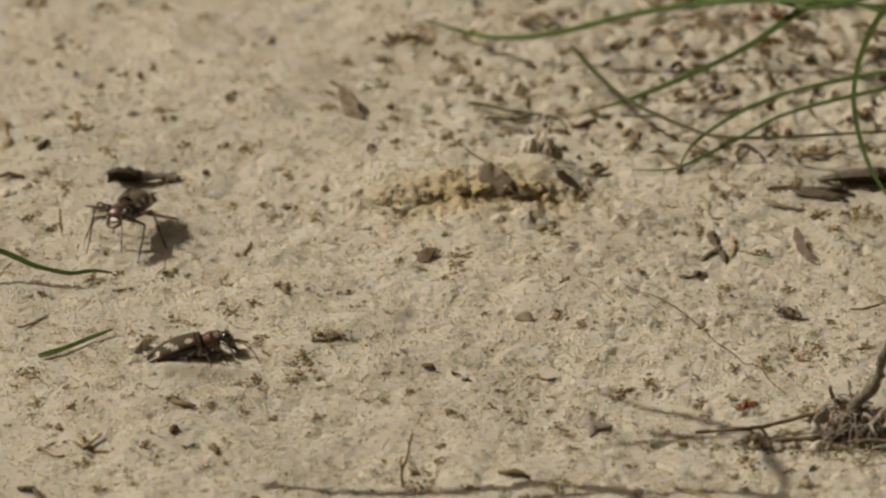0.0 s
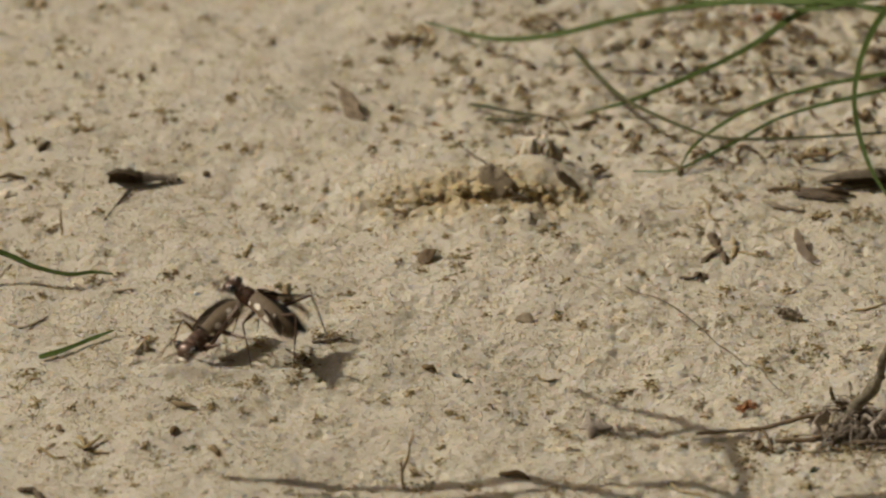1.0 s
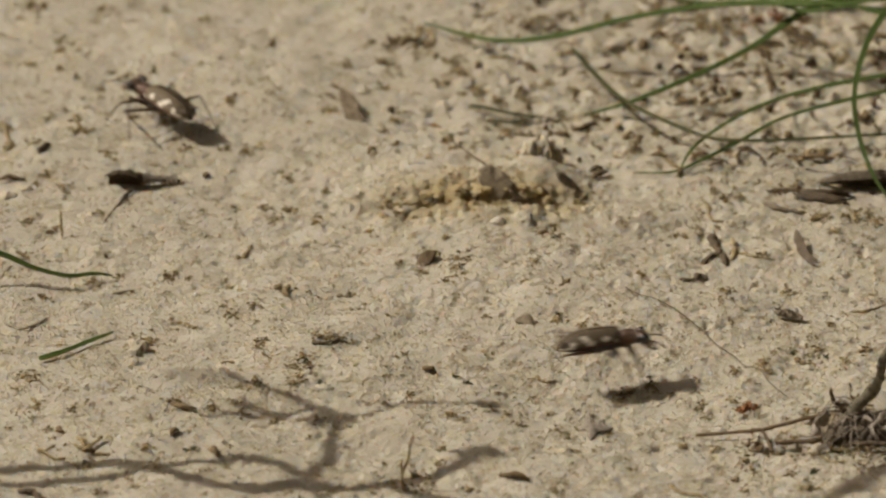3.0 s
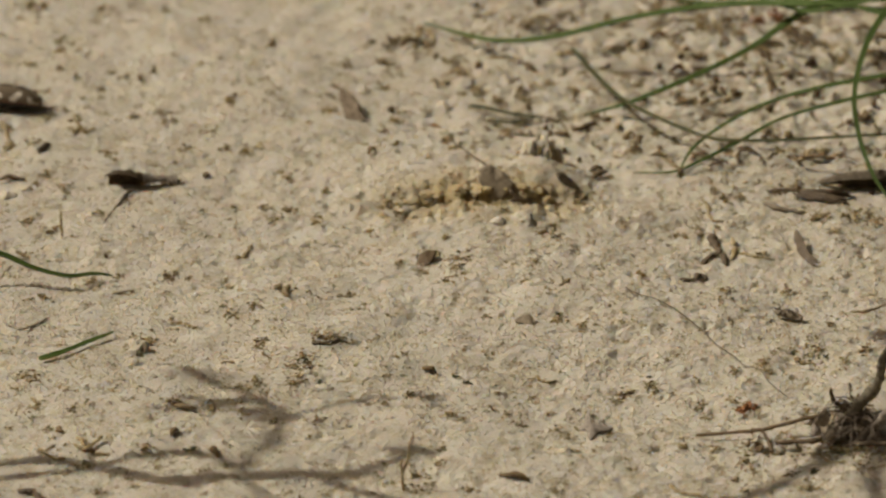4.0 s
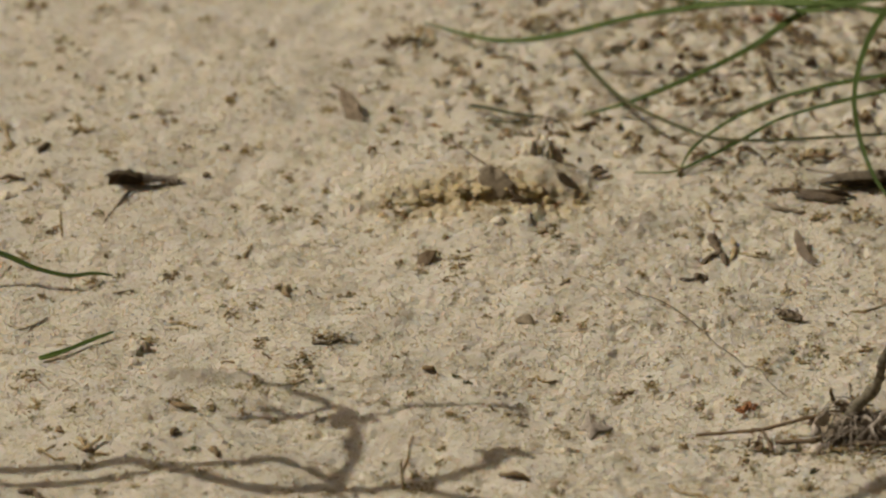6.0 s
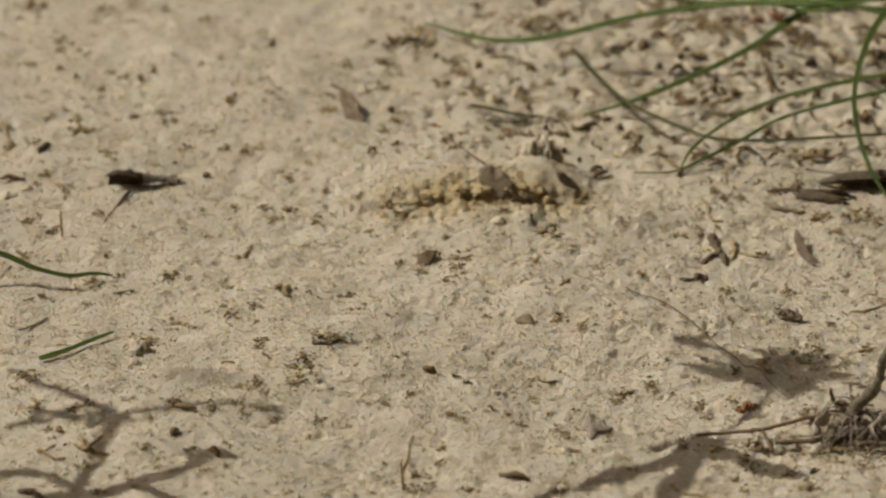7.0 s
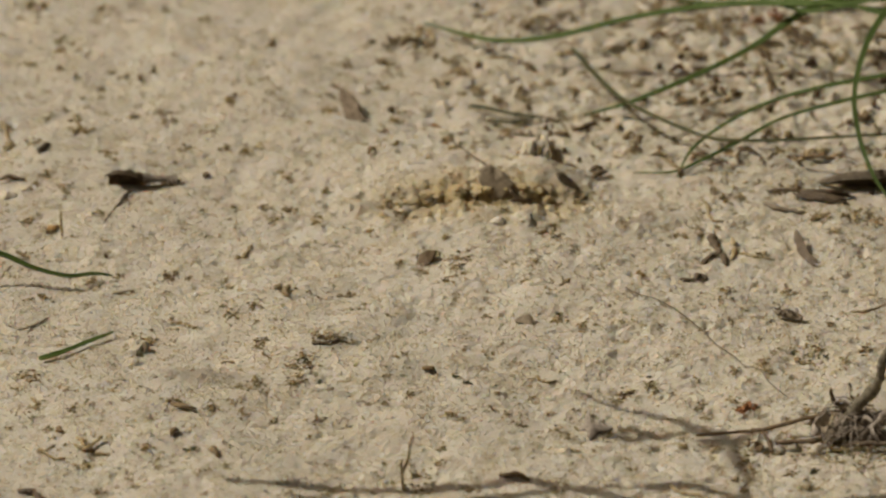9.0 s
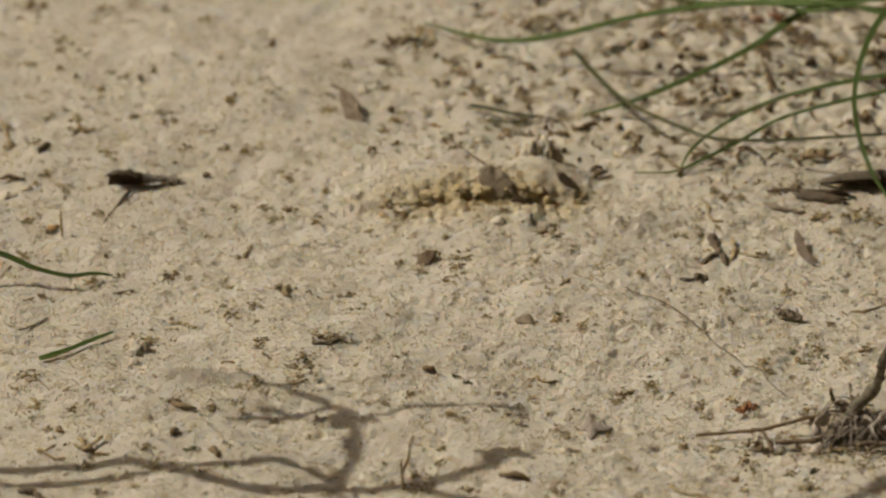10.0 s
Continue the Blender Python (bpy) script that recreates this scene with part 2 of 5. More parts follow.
# ---- sand crumbs and plant litter ----
def blob(seed, squash, fine=2):
    bm = bmesh.new()
    bmesh.ops.create_icosphere(bm, subdivisions=fine, radius=1.0)
    off = Vector((seed * 7.3, seed * 3.1, seed * 1.7))
    for v in bm.verts:
        f = 1 + 0.55 * noise.noise(v.co * 1.3 + off) + 0.42 * noise.noise(v.co * 3.1 + off)
        v.co = v.co * f
        v.co.z *= squash
    bm.verts.ensure_lookup_table()
    co = np.array([v.co[:] for v in bm.verts])
    fa = np.array([[v.index for v in f.verts] for f in bm.faces])
    bm.free()
    return co, fa


def scatter(name, mat, count, sizes, keep, seed, squash, sink, label, category, stretch=1.0, heap=0.0):
    rng = np.random.RandomState(seed)
    bases = [blob(seed + k, squash, 1 if heap else 2) for k in range(6)]
    cos, fas, n = [], [], 0
    x, y = rng.uniform(-72, 72, count * 4), rng.uniform(-88, 100, count * 4)
    ok = rng.rand(count * 4) < keep(x, y)
    x, y = x[ok][:count], y[ok][:count]
    if heap:
        many = rng.randint(5, 26, len(x))
        wide = np.repeat(rng.uniform(0.3, 1.0, len(x)) * heap, many)
        x, y = np.repeat(x, many) + rng.randn(many.sum()) * wide, np.repeat(y, many) + rng.randn(many.sum()) * wide
    z = ground_z(x, y)
    for i in range(len(x)):
        co, fa = bases[i % 6]
        r = sizes[0] + (sizes[1] - sizes[0]) * rng.rand() ** 3
        a = rng.rand() * 6.283
        st = 1 + (stretch - 1) * rng.rand()
        p = co * np.array([r * st, r / st, r])
        tip = rng.uniform(-0.5, 0.5)
        p = np.stack([p[:, 0], p[:, 1] * np.cos(tip) - p[:, 2] * np.sin(tip), p[:, 1] * np.sin(tip) + p[:, 2] * np.cos(tip)], -1)
        p = np.stack([p[:, 0] * np.cos(a) - p[:, 1] * np.sin(a), p[:, 0] * np.sin(a) + p[:, 1] * np.cos(a), p[:, 2]], -1)
        cos.append(p + np.array([x[i], y[i], z[i] - sink * r]))
        fas.append(fa + n)
        n += len(co)
    ob = raw(name, np.concatenate(cos) * MM, np.concatenate(fas), mat)
    return tagged(ob, label, category, kind="stuff")


def sand_grains(count, seed):
    """Loose angular grains that make up the top of the sand, eight faces each, in one mesh."""
    rng = np.random.RandomState(seed)
    x, y = rng.uniform(-68, 68, count), rng.uniform(-88, 100, count)
    loose = np.clip(0.45 + 0.9 * lattice(x / 4.5, y / 4.5, 53) + 0.6 * lattice(x / 1.7, y / 1.7, 57), 0.0, 1)
    ok = rng.rand(count) < 0.35 + 0.65 * loose
    x, y, loose = x[ok], y[ok], loose[ok]
    n = len(x)
    r = 0.07 + 0.12 * rng.rand(n) ** 2.5
    base = np.array([(1, 0, 0), (-1, 0, 0), (0, 1, 0), (0, -1, 0), (0, 0, 1), (0, 0, -1)], float)
    p = base[None] * rng.uniform(0.7, 1.35, (n, 6, 1)) * r[:, None, None]
    for u, v in ((0, 1), (1, 2), (0, 2)):
        a = rng.rand(n)[:, None] * 6.283
        pu, pv = p[:, :, u] * np.cos(a) - p[:, :, v] * np.sin(a), p[:, :, u] * np.sin(a) + p[:, :, v] * np.cos(a)
        p[:, :, u], p[:, :, v] = pu, pv
    p += np.stack([x, y, ground_z(x, y) + r * 0.3 + 0.24 * rng.rand(n) * loose], -1)[:, None, :]
    faces = np.array([(0, 2, 4), (2, 1, 4), (1, 3, 4), (3, 0, 4), (2, 0, 5), (1, 2, 5), (3, 1, 5), (0, 3, 5)])
    fa = (faces[None] + 6 * np.arange(n)[:, None, None]).reshape(-1, 3)
    ob = raw("sand_grains", p.reshape(-1, 3) * MM, fa, GRAINS)
    ob.data.polygons.foreach_set("use_smooth", np.zeros(len(fa), bool))
    return tagged(ob, "loose angular pale and tan sand grains, a few painted white as glints", "sand grains", kind="stuff")


sand_grains(210000, 61)
scatter("sand_crumbs", SAND, 3600, (0.08, 0.42), lambda x, y: np.clip(roughness(x, y) - 0.2, 0.1, 1), 21, 0.75, 0.35,
        "small beige sand crumbs strewn over the ground", "sand crumbs")
scatter("plant_litter", HUMUS, 1700, (0.05, 0.17), lambda x, y: np.clip(0.38 + 0.2 * np.clip((x + 10) / 50, -0.3, 1) + 0.6 * lattice(x / 14, y / 14, 31)
                                                                 + 0.5 * np.clip((x - 5) / 25, 0, 1) * np.clip((y - 22) / 20, 0, 1), 0.05, 1),
        23, 0.7, -1.3, "tiny olive-brown plant crumbs in clumps on the sand", "plant litter", 1.7, 0.75)


def shreds(name, count, seed, keep, label):
    """Curled brown shreds of dead grass, many in one mesh."""
    rng = np.random.RandomState(seed)
    bm = bmesh.new()
    made = 0
    while made < count:
        x, y = rng.uniform(-70, 72), rng.uniform(-85, 100)
        if rng.rand() > keep(x, y):
            continue
        a, ln, r = rng.rand() * 6.28, 0.8 + 4.2 * rng.rand() ** 2, 0.15 + 0.5 * rng.rand() ** 2
        z = gz(x, y)
        pts = []
        for k in range(5):
            pts.append((x, y, max(z, gz(x, y)) + r * 0.6 + rng.uniform(0, 0.7) * (k in (1, 2, 3)) - 0.1))
            x, y = x + math.cos(a) * ln / 4, y + math.sin(a) * ln / 4
            a += rng.uniform(-0.7, 0.7)
        tube(bm, pts, [r * 0.6, r, r * 1.1, r * 0.8, r * 0.3], 6, 0.6)
        made += 1
    return tagged(part(name, bm, SHRED), label, "plant litter", kind="stuff")


shreds("grass_shreds", 330, 41, lambda x, y: 0.03 + 0.97 * min(1, max(0, (x - 2) / 25)) * min(1, max(0, (y - 20) / 15)), "curled brown shreds of dead grass on sand")
# ---- grass ----
def blade(pts, width, mat, label, group, category="grass blade", fold=0.35):
    """One grass blade: a folded ribbon with thickness, tapered to its tip."""
    line = smooth(pts, 8)
    n = len(line)
    bm = bmesh.new()
    rings = []
    for i, p in enumerate(line):
        d = (line[min(i + 1, n - 1)] - line[max(i - 1, 0)]).normalized()
        side = d.cross(Vector((0, -0.35, 1))).normalized()
        up = side.cross(d)
        t = i / (n - 1)
        w = width * 0.5 * (min(1, (1 - t) * 2.2 + 0.12) ** 0.8) * (0.85 + 0.15 * math.sin(t * 9))
        th = width * 0.16 + 0.03
        prof = [(-1, fold * 0.9), (-0.45, 0.1), (0, -fold * 0.4), (0.45, 0.1), (1, fold * 0.9)]
        ring = [p + side * a * w + up * (b * w + th * 0.5) for a, b in prof]
        ring += [p + side * a * w * 0.96 + up * (b * w - th * 0.5) for a, b in prof[::-1]]
        rings.append([bm.verts.new(q * MM) for q in ring])
    k = len(rings[0])
    for a, b in zip(rings, rings[1:]):
        for j in range(k):
            bm.faces.new((a[j], a[(j + 1) % k], b[(j + 1) % k], b[j]))
    bm.faces.new(rings[0][::-1])
    bm.faces.new(rings[-1])
    return tagged(part("grass_blade", bm, mat), label, category, group)


TUFT = "blades of the grass tuft"
LONG = "long thin green grass blade arching low over sand"
blade([(74.51, 85.95, 5.16), (61.02, 58.06, 13.83), (44.15, 63.07, 11.47), (29.68, 65.42, 8.39), (16.83, 65.65, 4.93), (7.41, 68.75, 3.01), (-2.78, 78.84, 1.42)], 1.37, GREEN, LONG, TUFT)
blade([(73.55, 67.40, 7.53), (62.75, 58.34, 12.96), (52.64, 61.52, 12.14), (39.97, 66.15, 10.32), (32.37, 71.11, 9.30)], 0.9, GREEN, LONG, TUFT)
blade([(67.22, 79.71, 7.85), (54.85, 62.54, 10.40), (46.55, 55.70, 7.52), (37.88, 49.31, 5.68), (28.50, 46.21, 2.88), (21.32, 46.73, 0.42)], 1.23, GREEN, LONG, TUFT)
blade([(19.67, 70.59, 0.88), (23.55, 54.89, 2.75), (28.42, 42.22, 3.92), (38.25, 30.44, 4.41), (43.23, 28.51, 4.45), (51.60, 28.36, 4.61), (65.64, 28.23, 5.59), (74.91, 26.72, 6.82)], 0.78, OLIVE,
      "thin olive grass stem lying over the sand", TUFT)
blade([(77.43, 44.33, 10.20), (66.24, 43.02, 8.56), (56.18, 40.13, 7.81), (48.58, 39.09, 5.87), (41.72, 34.36, 4.30), (37.00, 29.83, 2.38), (34.60, 23.50, 0.94)], 0.81, GREEN, LONG, TUFT)
blade([(77.26, 40.65, 9.06), (66.02, 37.84, 8.18), (57.74, 36.43, 6.78), (50.14, 34.93, 4.97), (44.15, 30.69, 3.37), (38.19, 26.77, 1.93), (33.96, 24.52, 1.12), (28.14, 25.94, 0.38)], 0.75, GREEN, LONG, TUFT)
blade([(73.25, 65.65, 16.69), (65.71, 46.27, 16.73), (62.58, 38.78, 14.03), (60.96, 30.79, 10.68), (61.49, 25.59, 6.60), (63.33, 18.32, 3.49), (66.43, 12.19, 0.81)], 1.04, GREEN,
      "bright green grass blade bent down to sand", TUFT)
blade([(77.26, 43.50, 15.18), (65.81, 51.33, 14.99), (60.86, 54.75, 14.71), (54.16, 56.69, 13.12), (44.32, 68.68, 11.66)], 1.0, GREEN, LONG, TUFT)
blade([(79.58, 54.73, 13.98), (67.59, 53.92, 16.17), (59.21, 55.87, 14.59), (48.42, 63.42, 12.81), (35.86, 73.77, 10.40)], 0.9, GREEN, LONG, TUFT)
blade([(-71.15, -11.80, 6.49), (-63.91, -10.94, 4.29), (-59.00, -12.15, 2.61), (-54.14, -12.05, 1.30), (-50.56, -9.78, 0.59), (-47.73, -9.19, 0.05)], 0.98, GREEN,
      "dark green grass blade reaching in over sand", "single grass pieces")
blade([(-57.08, -39.74, 1.33), (-53.95, -37.83, 1.48), (-50.12, -33.39, 1.13), (-46.98, -29.11, 0.51)], 0.94, GREEN,
      "short cut piece of green grass lying on sand", "single grass pieces")
blade([(3.92, 51.00, -0.00), (7.32, 49.06, 0.31), (10.71, 47.28, 0.26), (16.47, 46.08, 0.15)], 0.78, OLIVE, "short olive grass piece lying on sand", "single grass pieces")
blade([(6.45, 45.91, -0.15), (10.69, 44.80, 0.08), (14.10, 46.55, 0.12)], 0.65, OLIVE, "short olive grass piece lying on sand", "single grass pieces")


# ---- dry branch in the wind, whose shadow falls on the sand ----
PIVOT = (-220.0, -190.0, 420.0)


def dry_branch():
    root = new("dry_branch")
    root.location = [c * MM for c in PIVOT]

    def limb(name, pts, r0, r1, label=""):
        pts = [Vector(p) - Vector(PIVOT) for p in pts]
        line = smooth(pts, 5)
        rng = random.Random(len(line) * 7 + int(r0 * 100))
        line = [p + Vector((rng.uniform(-0.6, 0.6), rng.uniform(-0.6, 0.6), rng.uniform(-0.6, 0.6))) for p in line]
        n = len(line)
        return part(name, tube(bmesh.new(), line, [(r0 + (r1 - r0) * i / (n - 1)) * rng.uniform(0.8, 1.3) for i in range(n)], 7), BARK, root, label)
    limb("stalk", [(0 + PIVOT[0], PIVOT[1], PIVOT[2]), (-195, -160, 320), (-150, -100, 180), (-112.6, -61.2, 100.0)], 1.4, 0.45)
    limb("twig", [(-112.6, -61.2, 100.0), (-121.5, -62.9, 100.0), (-127.5, -59.7, 98.0), (-132.8, -56.2, 96.0), (-141.8, -56.2, 94.0), (-155.6, -57.2, 92.0), (-168.6, -56.8, 90.0)], 1.20, 0.90)
    limb("twig", [(-113.6, -58.4, 101.0), (-116.8, -54.7, 99.0), (-124.3, -56.4, 97.0), (-134.8, -59.3, 95.0), (-148.5, -60.9, 93.0), (-161.3, -61.0, 90.0)], 0.90, 0.62)
    limb("twig", [(-112.6, -61.2, 100.0), (-97.4, -60.2, 95.0), (-84.9, -58.6, 90.0), (-72.6, -54.3, 84.0)], 1.10, 0.95)
    limb("twig", [(-112.6, -61.2, 100.0), (-117.9, -52.9, 108.0), (-128.8, -37.3, 122.0)], 0.78, 0.78)
    limb("twig", [(-128.8, -37.3, 122.0), (-137.4, -30.7, 126.0), (-145.3, -26.4, 128.0), (-156.4, -19.4, 132.0)], 0.85, 0.35)
    limb("twig", [(-128.8, -37.3, 122.0), (-124.0, -33.4, 124.0), (-117.2, -30.7, 126.0), (-113.5, -30.9, 128.0)], 0.60, 0.25)
    limb("twig", [(-134.3, -32.5, 124.0), (-143.3, -34.9, 126.0), (-152.2, -36.3, 128.0)], 0.71, 0.39)
    limb("twig", [(-97.4, -60.2, 95.0), (-74.5, -73.7, 97.0), (-50.6, -72.7, 98.0), (-18.2, -46.5, 100.0)], 0.95, 0.90)
    limb("twig", [(-18.2, -46.5, 100.0), (-25.5, -50.6, 102.0), (-33.8, -56.5, 104.0), (-42.0, -61.5, 106.0)], 1.5, 0.9)
    limb("twig", [(-18.2, -46.5, 100.0), (-21.1, -34.4, 112.0), (-25.7, -21.5, 120.0)], 0.42, 0.38)
    limb("twig", [(-25.7, -21.5, 120.0), (-33.1, -16.6, 122.0), (-43.5, -10.7, 124.0)], 0.9, 0.5)
    limb("twig", [(-18.2, -46.5, 100.0), (-11.0, -52.2, 100.0), (-1.5, -58.5, 98.0)], 1.7, 1.3)
    limb("twig", [(-18.2, -46.5, 100.0), (-22.6, -66.4, 100.0), (-18.5, -77.5, 98.0)], 1.4, 1.0)

    def tuftlet(x, y, z, r, count, seed):
        rng = random.Random(seed)
        bm = bmesh.new()
        for _ in range(count):
            p = Vector((x, y, z)) - Vector(PIVOT) + Vector((rng.gauss(0, r * 0.4), rng.gauss(0, r * 0.3), rng.gauss(0, r * 0.4)))
            d = Vector((rng.gauss(0, 1), rng.gauss(0, 1), rng.gauss(0, 1))).normalized()
            tube(bm, [p, p + d * r * 0.5, p + d * r], [0.35, 0.75, 0.15], 5)
        part("leaf_bud", bm, BARK, root, "dry curled leaf bud")
    tuftlet(-72.5, -53.9, 84.0, 2.2, 14, 1)
    tuftlet(-128.8, -37.3, 122.0, 2.6, 12, 2)
    tuftlet(-25.7, -20.8, 120.0, 6.5, 95, 3)
    tuftlet(-18.2, -46.5, 100.0, 3.2, 46, 4)
    tuftlet(-143.3, -34.5, 126.0, 2.4, 10, 5)
    tuftlet(-113.5, -30.9, 128.0, 2.0, 8, 6)
    tuftlet(-43.5, -10.7, 124.0, 2.6, 10, 7)
    return tagged(root, "dry brown branched twig swaying in the wind", "branch")


def shrub_stem():
    bm = bmesh.new()
    line = smooth([(-275, -205, -4), (-268, -203, 120), (-245, -196, 300), (-219, -190, 424)], 6)
    tube(bm, line, [4.2 - 2.4 * i / (len(line) - 1) for i in range(len(line))], 9)
    return tagged(part("shrub_stem", bm, BARK), "upright dry brown shrub stem rooted in sand", "stem")


branch = dry_branch()
shrub_stem()


# ---- larger sand clods ----
def clod_mesh(seed, mat=None):
    bm = bmesh.new()
    bmesh.ops.create_icosphere(bm, subdivisions=4, radius=1.0)
    off = Vector((seed * 5.3, seed * 2.1, seed * 9.7))
    for v in bm.verts:
        c = v.co.copy()
        v.co = c * (1 + 0.40 * noise.noise(c * 1.1 + off) + 0.26 * noise.noise(c * 2.6 + off) + 0.16 * noise.noise(c * 5 + off) + 0.10 * noise.noise(c * 10 + off)) * MM
    me = bpy.data.meshes.new("sand_clod")
    bm.to_mesh(me)
    bm.free()
    me.materials.append(mat or SAND)
    me.polygons.foreach_set("use_smooth", [True] * len(me.polygons))
    return me


CLODS = [clod_mesh(k) for k in range(7)]
SHELF_CLODS = [clod_mesh(k + 9, SHELFSAND) for k in range(5)]


def place(name, mesh, x, y, size, turn, lift, label, category, group, tall=1.0, tilt=0.0, wide=1.0):
    ob = new(name, mesh)
    ob.matrix_world = (Matrix.Translation((x * MM, y * MM, (gz(x, y) + lift) * MM)) @ Euler((radians(tilt), 0, radians(turn))).to_matrix().to_4x4()
                       @ Matrix.Diagonal((size * wide, size, size * tall, 1)))
    return tagged(ob, label, category, group)


def clods(rows):
    for i, (x, y, r) in enumerate(rows):
        place("sand_clod", CLODS[i % 7], x, y, r * 0.85, i * 67, -r * 0.42, "crumbly beige sand clod on the ground", "sand clod", "sand clods", 0.8)


clods([(-5.3, 12.8, 1.7), (-7.8, 12.1, 1.2), (-2.0, 9.4, 1.1), (17.8, 1.7, 1.0), (7.9, 6.5, 1.9),
       (11.7, 7.3, 2.0), (14.5, 6.9, 1.6), (16.6, 3.7, 1.3), (18.8, 14.7, 1.4), (21.2, 12.8, 1.3), (25.3, 7.4, 1.8), (28.6, 5.9, 1.7), (30.6, 2.8, 1.2),
       (10.0, 1.5, 1.1), (-10.2, 4.9, 1.0)])
clods([(-43.5, -38.5, 1.7), (-44.7, -40.4, 1.1), (-41.7, -40.8, 1.0), (-64.1, 19.4, 2.2), (-61.7, 20.4, 1.5), (-56.5, 17.9, 1.5), (-35.3, 53.8, 1.9), (-19.1, -42.0, 1.3), (-16.6, -46.4, 1.4), (-27.4, -47.1, 1.6),
       (-25.0, -47.4, 1.3), (27.4, 33.4, 1.9), (25.4, 38.7, 1.4), (30.5, 57.9, 1.8), (-0.3, 52.6, 2.0), (3.1, 60.5, 2.0), (-3.7, 49.9, 1.8), (-8.0, 51.3, 1.7), (10.0, 61.8, 1.9), (15.1, 65.5, 1.8),
       (23.8, 66.1, 1.9), (6.6, 70.5, 2.0)])
clods([(32.6, 2.0, 1.2), (43.5, 7.7, 1.3), (45.6, 20.8, 1.2), (52.5, 3.8, 1.5), (50.7, -0.6, 1.2), (41.6, 0.6, 1.6), (59.8, 22.6, 1.5), (53.3, -37.7, 1.3), (51.7, -39.9, 1.1), (-34.8, -67.6, 1.3),
       (-37.9, -69.4, 1.0), (-50.3, -49.2, 1.1), (17.0, -66.1, 1.1), (9.2, -59.0, 1.0), (-12.3, 57.2, 1.6), (-19.0, 48.8, 1.5), (-30.6, 33.3, 1.2), (-27.9, 19.5, 1.1), (38.7, 46.9, 1.5), (46.3, 45.0, 1.5),
       (59.0, 44.2, 1.6), (52.9, 62.7, 1.7)])


for k, (x, r) in enumerate(((-2.2, 0.9), (-0.6, 1.2), (1.2, 1.3), (3.0, 1.25), (4.8, 1.2), (6.2, 0.9), (9.6, 1.0), (11.0, 1.2), (12.6, 1.2), (14.0, 0.9))):
    place("sand_clod", SHELF_CLODS[(k * 3) % 5], x, 15.9 + 0.4 * math.sin(k * 2.2), r, k * 71, 0.35, "crumbly sand clod overhanging the broken shelf", "sand clod", "sand clods", 0.62, 0, 1.35)
rng_shelf = random.Random(12)
for k in range(70):
    ax = rng_shelf.uniform(-10, 24)
    place("sand_clod", SHELF_CLODS[k % 5], ax, rng_shelf.gauss(15.6, 2.0), rng_shelf.uniform(0.22, 0.75), k * 47, -0.35, "small crumbly sand clod at the broken shelf", "sand clod", "sand clods", 0.85)


# ---- plant fragments ----
def flake(bm, c, r, seed, thick=0.12, curl=0.35):
    """An irregular curled flake with thickness."""
    rng = random.Random(seed)
    n = 9
    rad = [r * rng.uniform(0.45, 1.15) for _ in range(n)]
    q = Euler((rng.uniform(-0.9, 0.9), rng.uniform(-0.9, 0.9), rng.uniform(0, 6.28))).to_matrix()
    st = rng.uniform(1.0, 1.9)
    tops, lows = [], []
    for k in range(n):
        a = 2 * math.pi * k / n
        x, y = math.cos(a) * rad[k] * st, math.sin(a) * rad[k]
        z = curl * (x * x - y * y * 0.6) / max(r, 0.01)
        tops.append(bm.verts.new((Vector(c) + q @ Vector((x, y, z + thick * r))) * MM))
        lows.append(bm.verts.new((Vector(c) + q @ Vector((x * 0.95, y * 0.95, z - thick * r))) * MM))
    ct, cl = bm.verts.new((Vector(c) + q @ Vector((0, 0, thick * r * 1.3))) * MM), bm.verts.new((Vector(c) + q @ Vector((0, 0, -thick * r * 1.3))) * MM)
    for k in range(n):
        j = (k + 1) % n
        bm.faces.new((ct, tops[k], tops[j]))
        bm.faces.new((cl, lows[j], lows[k]))
        bm.faces.new((tops[k], lows[k], lows[j], tops[j]))


def crumb_mesh(seed, mat):
    rng = random.Random(seed * 31)
    bm = bmesh.new()
    long, turn = rng.uniform(1.0, 1.9), rng.uniform(0, 3.14)
    for k in range(rng.choice((8, 11, 14))):
        a, q = rng.uniform(0, 6.28), rng.uniform(0, 1.0) ** 0.7
        x, y = math.cos(a) * q * long, math.sin(a) * q * 0.75
        flake(bm, (x * math.cos(turn) - y * math.sin(turn), x * math.sin(turn) + y * math.cos(turn), rng.uniform(0, 0.5) * (1 - q * 0.7)),
              rng.uniform(0.13, 0.42), seed * 13 + k, rng.uniform(0.10, 0.35), rng.uniform(-0.6, 0.7))
    for k in range(rng.choice((1, 2, 3))):
        a, ln, z = rng.uniform(0, 6.28), rng.uniform(0.7, 1.6), rng.uniform(0.1, 0.4)
        tube(bm, smooth([(-math.cos(a) * ln * 0.5, -math.sin(a) * ln * 0.5, 0.05), (rng.uniform(-0.3, 0.3), rng.uniform(-0.3, 0.3), z), (math.cos(a + 0.7) * ln, math.sin(a + 0.7) * ln, z * 0.6)], 3),
             [0.06, 0.10, 0.13, 0.13, 0.10, 0.07, 0.03], 5)
    me = bpy.data.meshes.new("plant_crumb")
    bm.to_mesh(me)
    bm.free()
    me.materials.append(mat)
    return me


CRUMBS = [crumb_mesh(k, BROWN) for k in range(1, 10)]
TANS = [crumb_mesh(k + 20, STRAW) for k in range(1, 5)]
RUSTS = [crumb_mesh(k + 40, RUST) for k in range(1, 3)]
OLIVES = [crumb_mesh(k + 60, OLIVE) for k in range(1, 4)]
